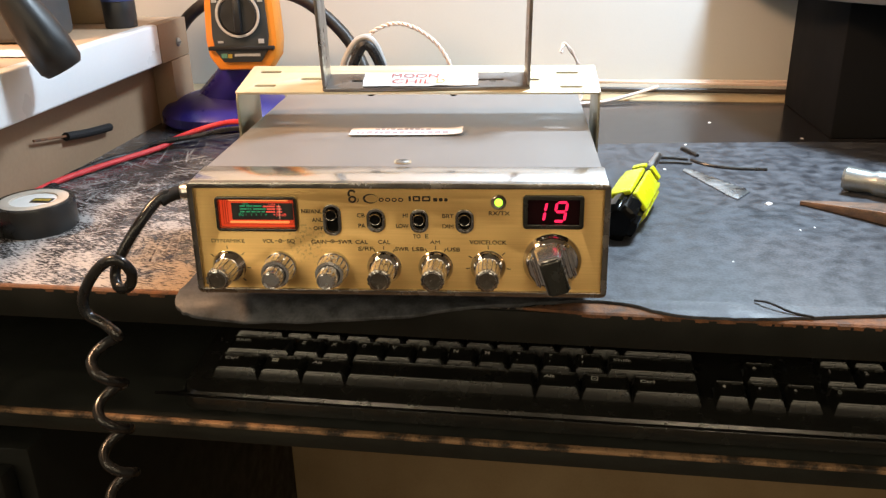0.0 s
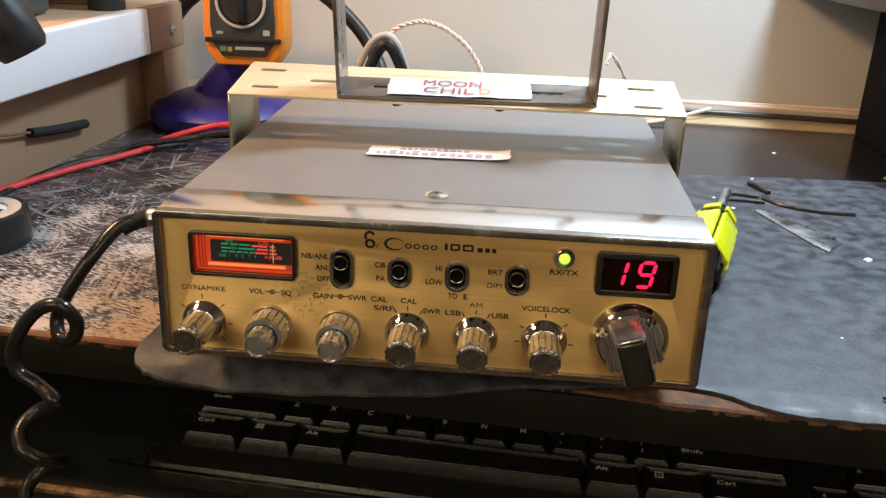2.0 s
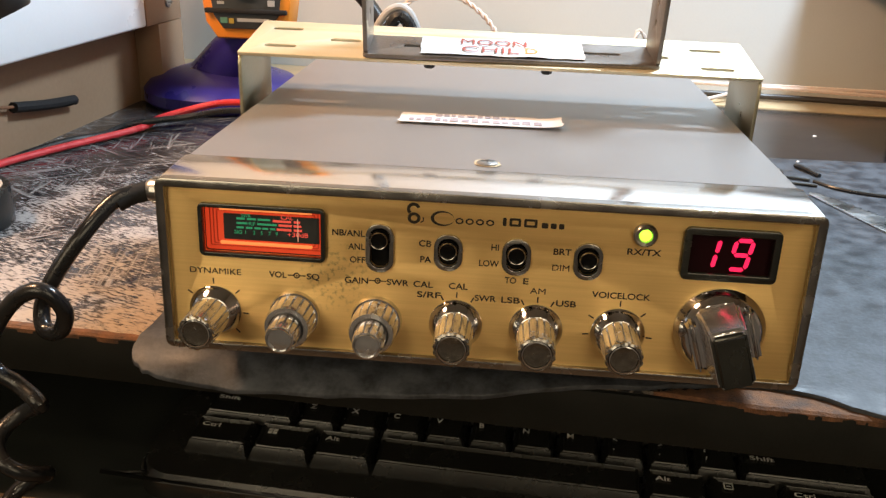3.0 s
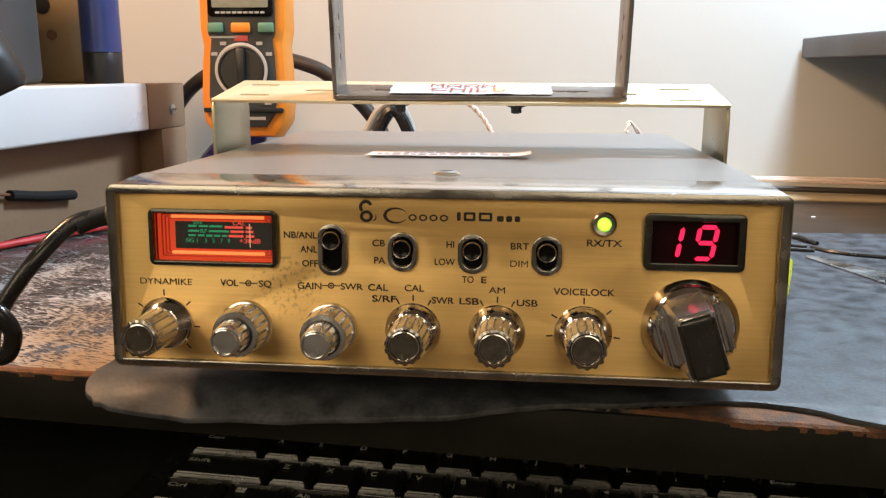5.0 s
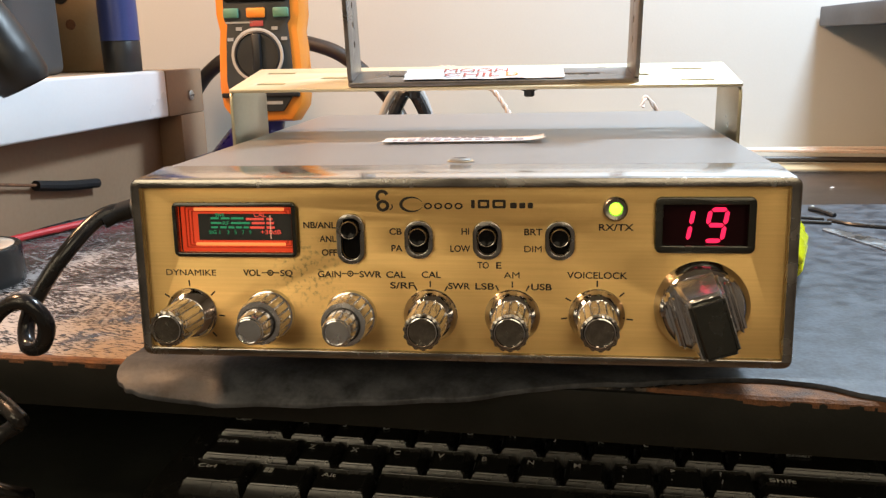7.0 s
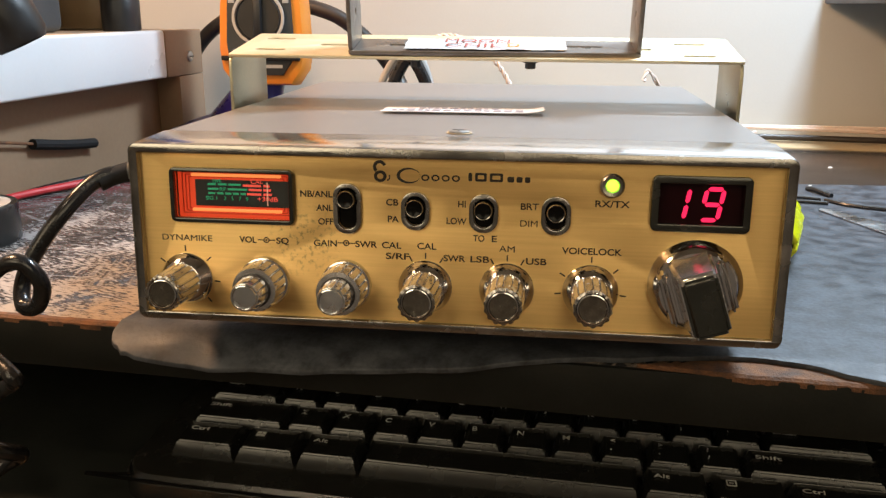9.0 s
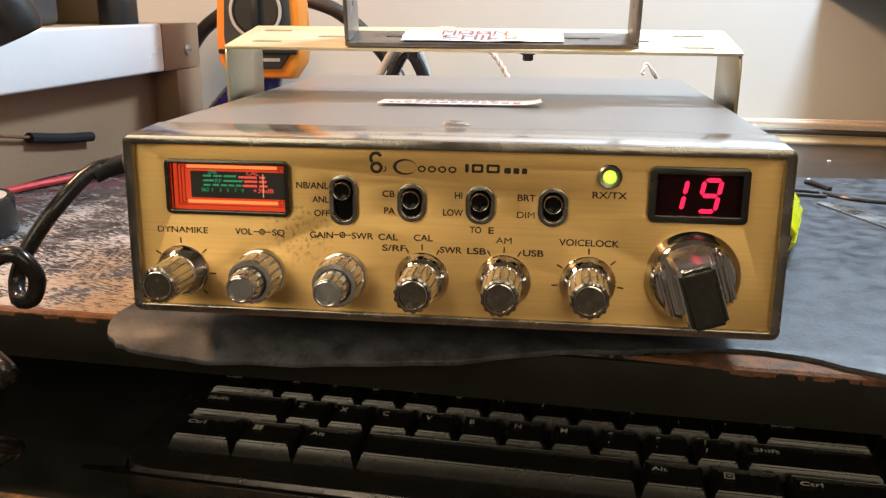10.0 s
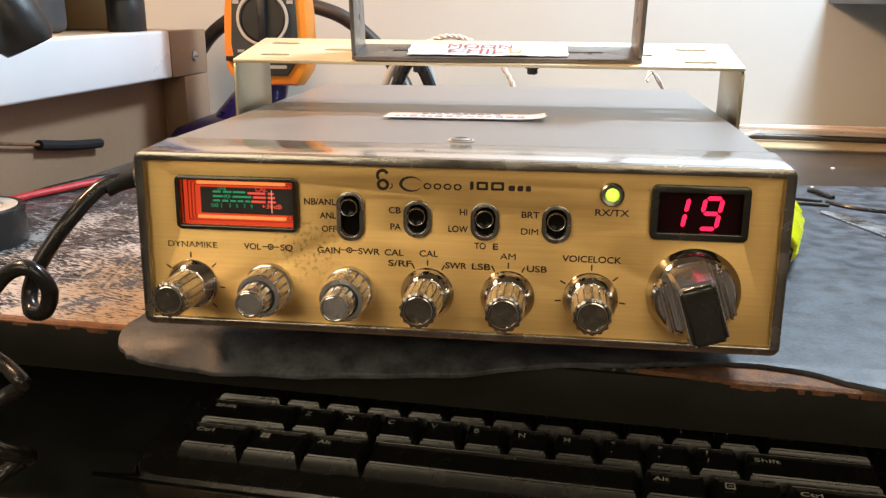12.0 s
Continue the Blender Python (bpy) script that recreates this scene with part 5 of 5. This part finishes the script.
cable("red_wire", [(-0.288, 0.020, -0.0155), (-0.291, 0.090, -0.0155), (-0.292, 0.1464, -0.0150), (-0.290, 0.2014, -0.0150), (-0.274, 0.2451, -0.0148), (-0.2430, 0.3035, -0.0140), (-0.2330, 0.322, -0.0100), (-0.205, 0.335, -0.003), (-0.180, 0.328, 0.002), (-0.115, 0.268, 0.016), (-0.085, 0.236, 0.024)], 0.0023, "red_wire", "red power wire trailing over the desk")
cable("black_wire", [(-0.283, 0.040, -0.0157), (-0.287, 0.150, -0.0157), (-0.2875, 0.2236, -0.0157), (-0.2768, 0.2672, -0.0155), (-0.262, 0.290, -0.0155), (-0.246, 0.306, -0.0110), (-0.215, 0.318, -0.008), (-0.180, 0.312, 0.000), (-0.120, 0.270, 0.010), (-0.085, 0.236, 0.020)], 0.0022, "black_wire", "black power wire beside the red one")


# ---- microphone cord ----
def cord_points():
    pts = [(-0.1170, 0.030, 0.0430), (-0.1260, 0.0235, 0.0405), (-0.1345, 0.014, 0.0295), (-0.143, 0.009, 0.0160), (-0.1475, 0.008, 0.0060), (-0.1450, 0.004, -0.0005), (-0.1380, 0.001, 0.0010), (-0.1345, -0.001, 0.0090), (-0.1390, -0.003, 0.0165), (-0.1470, -0.003, 0.0150), (-0.1550, -0.003, 0.0070), (-0.1610, -0.003, -0.0040), (-0.1600, -0.003, -0.0130), (-0.1520, -0.004, -0.0175)]
    out = [Vector(p) for p in pts]
    c0, c1 = Vector((-0.1500, -0.010, -0.022)), Vector((-0.1590, -0.012, -0.320))
    turns, n = 11, 11 * 8
    for i in range(n + 1):
        t = i / n
        a = 0.3 + 2 * math.pi * turns * t
        out.append(c0.lerp(c1, t) + Vector((0.0072 * math.cos(a), 0.0072 * math.sin(a), 0)))
    return out


mic_cord = thing("microphone_cord", on_radio(-0.1170, 0.030, 0.0430), "black coiled microphone cord hanging over the desk edge", "cord")
line = [p - Vector((-0.1170, 0.030, 0.0430)) for p in cord_points()]
part("lead", tubed(line[:16], 0.0028, 12, 6), "cord", mic_cord)
part("coil", tubed(line[15:], 0.0028, 12, 4), "cord", mic_cord, "stretched coil")
part("strain_relief", tubed([(0.001, 0, 0), (-0.0045, -0.003, -0.0015), (-0.0085, -0.0062, -0.0038)], 0.0036, 12, 4, 0.0031), "rubber", mic_cord)

# ---- tape roll ----
roll = thing("tape_roll", at(-0.2560, 0.1260, -0.018), "roll of black vinyl tape lying flat on the desk", "tape roll")
part("tape", lathe([(0.0205, 0.0), (0.0245, 0.0), (0.0250, 0.0008), (0.0250, 0.0180), (0.0246, 0.0188), (0.0208, 0.0188)], None, 48, hollow=True), "tape", roll)
bm = flat([circle(0, 0, 0.0214, 40), circle(0, 0, 0.0150, 40)], 0.0190, None, 0.0003)
part("core", bm, "tape_core", roll, "pale cardboard core")
bm = flat([circle(0, 0, 0.0152, 40)], 0.0030, pose(0, 0, 0.0150), 0.0002)
part("inner_label", bm, "white", roll, "white inner label")
part("brand_bar", boxed(-0.001, 0.0125, -0.004, 0.004, 0.0182, 0.0185), "black", roll, "", 0)
for i in range(5):
    part("brand_bar", boxed(0.0002 + 0.0023 * i, 0.0020 + 0.0023 * i, -0.0020, 0.0020, 0.0186, 0.0188), "brand_yellow", roll, "", 0)

# ---- screwdriver ----
driver_axis = Vector((0.0555, 0.172, 0.0))
driver = thing("screwdriver", G @ Matrix.Translation((0.1175, 0.1030, -0.0040)) @ driver_axis.to_track_quat("Z", "X").to_matrix().to_4x4(), "stubby screwdriver with a yellow and black handle on the mat", "screwdriver")
part("handle", lathe([(0.0085, 0.0), (0.0118, 0.002), (0.0118, 0.072), (0.0105, 0.078), (0.0080, 0.083), (0.0098, 0.086), (0.0098, 0.092), (0.0050, 0.096)], None, 40, 5, 0.0022, (1, 2, 3)), "gloss_black", driver, "black handle core")
for k in range(5):
    a = 72 * k + 36
    bm = boxed(-0.0068, 0.0068, 0.0090, 0.0125, 0.024, 0.0740, bev=0.0014, seg=3)
    bm.transform(pose(0, 0, 0, 0, 0, a))
    part("grip_panel", bm, "yellow", driver, "bright yellow grip panel")
    bm = boxed(-0.0050, 0.0050, 0.0080, 0.0108, 0.0855, 0.0925, bev=0.0012)
    bm.transform(pose(0, 0, 0, 0, 0, a))
    part("collar_panel", bm, "yellow", driver)
part("shaft", lathe([(0.0030, 0.094), (0.0030, 0.148), (0.0026, 0.152), (0.0010, 0.156)], None, 16), "steel", driver, "steel shaft")

# ---- saw blade ----
pts = [(0.0, 0.0)]
n = 11
for i in range(n):
    t = i / n
    pts += [(0.006 + 0.030 * t + 0.0006, -0.004 - 0.046 * t), (0.0035 + 0.030 * t + 0.0010, -0.006 - 0.046 * t)]
pts += [(0.0345, -0.0530), (0.0230, -0.0690), (0.018, -0.060), (-0.002, -0.004)]
blade = link("saw_blade", flat([pts], 0.0009, None, 0.0001), "steel", None, "short broken saw blade with worn teeth on the mat")
blade.matrix_basis = at(0.1848, 0.2495, -0.0159)
tagged(blade, "", "saw blade")

# ---- cut wires and crumbs on the mat ----
cable("wire_offcut", [(0.172, 0.279, -0.0150), (0.181, 0.277, -0.0148), (0.192, 0.274, -0.0150)], 0.0010, "black_wire", "short black wire offcut on the mat", 8)
cable("wire_offcut", [(0.168, 0.266, -0.0150), (0.180, 0.265, -0.0148), (0.193, 0.263, -0.0150)], 0.0010, "black_wire", "short black wire offcut on the mat", 8)
cable("wire_offcut", [(0.193, 0.306, -0.0150), (0.195, 0.298, -0.0140), (0.201, 0.284, -0.0150)], 0.0016, "black_wire", "bent black wire offcut on the mat", 8)
cable("wire_offcut", [(0.194, 0.272, -0.0150), (0.203, 0.260, -0.0150), (0.220, 0.251, -0.0150), (0.245, 0.248, -0.0152)], 0.0013, "black_wire", "long curved black wire offcut on the mat", 8)
cable("wire_offcut", [(0.1785, 0.0235, -0.0150), (0.184, 0.018, -0.0135), (0.193, 0.011, -0.0150), (0.203, 0.008, -0.0160)], 0.0006, "rubber", "thin black wire offcut at the mat's edge", 8)
rnd = random.Random(21)
for x, y, r in ((0.2257, 0.1726, 0.0024), (0.170, 0.250, 0.0014), (0.162, 0.270, 0.0012), (0.335, 0.325, 0.0016), (0.118, 0.395, 0.0012), (0.235, 0.40, 0.0015), (0.198, 0.318, 0.0013), (0.232, 0.125, 0.0008), (0.242, 0.130, 0.0007), (0.180, 0.075, 0.0007), (0.300, 0.345, 0.0015)):
    bm = bmesh.new()
    bmesh.ops.create_icosphere(bm, subdivisions=1, radius=r)
    for v in bm.verts:
        v.co = Vector((v.co.x * rnd.uniform(0.6, 1.4), v.co.y * rnd.uniform(0.6, 1.4), max(v.co.z * 0.4, -r * 0.2)))
    crumb = link("crumb", bm, "white", None, "small white crumb of plastic on the bench", 0)
    crumb.matrix_basis = at(x, y, -0.0159 + 0.2 * r if y < 0.320 else -0.0179 + 0.2 * r)
    tagged(crumb, "", "debris", "crumbs on the bench")

# ---- pliers and torch ----
pliers = thing("pliers", at(0.2470, 0.1720, -0.0158, 0, 0, -34), "rusty long-nosed pliers lying on the mat", "pliers")


def jaw(side):
    loop = [(0.0, 0.0003), (0.010, 0.0018), (0.030, 0.0052), (0.048, 0.0085), (0.058, 0.0100), (0.066, 0.0095), (0.066, 0.0004), (0.0, 0.0)]
    return flat([[(x, side * y) for x, y in loop]], 0.0085, None, 0.0010)


for side in (1, -1):
    bm = jaw(side)
    for v in bm.verts:
        v.co.z *= 0.35 + 0.65 * min(1, v.co.x / 0.05)
    part("jaw", bm, "rust", pliers)
    part("handle", tubed([(0.062, side * 0.005, 0.006), (0.085, side * 0.012, 0.007), (0.12, side * 0.020, 0.007), (0.16, side * 0.020, 0.007)], 0.0055, 12, 6), "rubber", pliers)
part("rivet", lathe([(0.0050, 0.0), (0.0050, 0.0092), (0.0038, 0.0102)], pose(0.058, 0, 0), 20), "steel", pliers)

torch_axis = Vector((0.070, -0.046, 0.0))
torch = thing("torch", G @ Matrix.Translation((0.2830, 0.2020, -0.0066)) @ torch_axis.to_track_quat("Z", "X").to_matrix().to_4x4(), "grey metal tool handle with an orange band on the mat", "tool")
part("cap", lathe([(0.0070, 0.0), (0.0086, 0.002), (0.0080, 0.010), (0.0072, 0.018), (0.0086, 0.021), (0.0086, 0.024)], None, 28), "olive", torch, "grey metal cap")
part("barrel", lathe([(0.0088, 0.024), (0.0092, 0.028), (0.0092, 0.075), (0.008, 0.080)], None, 28), "olive", torch)
part("band", lathe([(0.0094, 0.033), (0.0096, 0.034), (0.0096, 0.052), (0.0094, 0.053)], None, 28), "orange", torch, "orange band")
part("pip", lathe([(0.0020, 0.0), (0.0018, 0.0016), (0.0005, 0.0020)], pose(-0.0082, 0, 0.004, 0, -90), 12), "steel", torch)

# ---- corner unit on the right ----
tower = thing("corner_unit", at(0.0, 0.0, -0.018), "black corner unit with a rounded grey top board", "shelf unit")
part("upright", boxed(0.3228, 0.60, 0.345, 0.478, 0.0, 0.1163, bev=0.002), "tower", tower)
rim = [(0.2590, 0.505), (0.2605, 0.470), (0.2625, 0.430), (0.2680, 0.385), (0.2765, 0.350), (0.2900, 0.322), (0.3100, 0.295), (0.3350, 0.272), (0.3700, 0.255)]
out = [(p.x, p.y) for p in smooth_path([(x, y, 0) for x, y in rim], 4)] + [(0.60, 0.250), (0.60, 0.5165), (0.2590, 0.5405)]
part("top_board", flat([out], 0.0165, pose(0, 0, 0.1165), 0.0012), "slab", tower, "grey board with a rounded corner")
ZB = 0.1150
basket = thing("mesh_tray", at(0.3380, 0.330, ZB, 0, 0, 1), "white ribbed plastic tray on the corner unit", "tray")
part("floor", boxed(0.0, 0.20, 0.0, 0.15, 0.0, 0.003, bev=0.001), "white", basket)
for i in range(18):
    part("rib", boxed(-0.0005, 0.003, 0.0085 * i, 0.0045 + 0.0085 * i, 0.0031, 0.040, bev=0.0006), "white", basket)
for i in range(24):
    part("rib", boxed(0.004 + 0.0083 * i, 0.0085 + 0.0083 * i, -0.0035, -0.0005, 0.0005, 0.040, bev=0.0006), "white", basket)
part("rim", boxed(-0.001, 0.20, -0.0042, 0.0002, 0.0402, 0.046, bev=0.001), "white", basket)
bit = thing("orange_bit", at(0.3168, 0.406, ZB), "small orange plastic bit on the corner unit", "debris")
part("body", boxed(-0.004, 0.004, -0.003, 0.003, 0.0, 0.005, bev=0.001), "orange", bit)
for x, y in ((0.3046, 0.4182), (0.3000, 0.410), (0.2955, 0.413)):
    nub = thing("screw", at(x, y, ZB), "small steel screw on the corner unit", "screw", "screws on the corner unit")
    part("head", lathe([(0.0030, 0.0), (0.0030, 0.0012), (0.0016, 0.0022)], None, 14), "steel", nub)
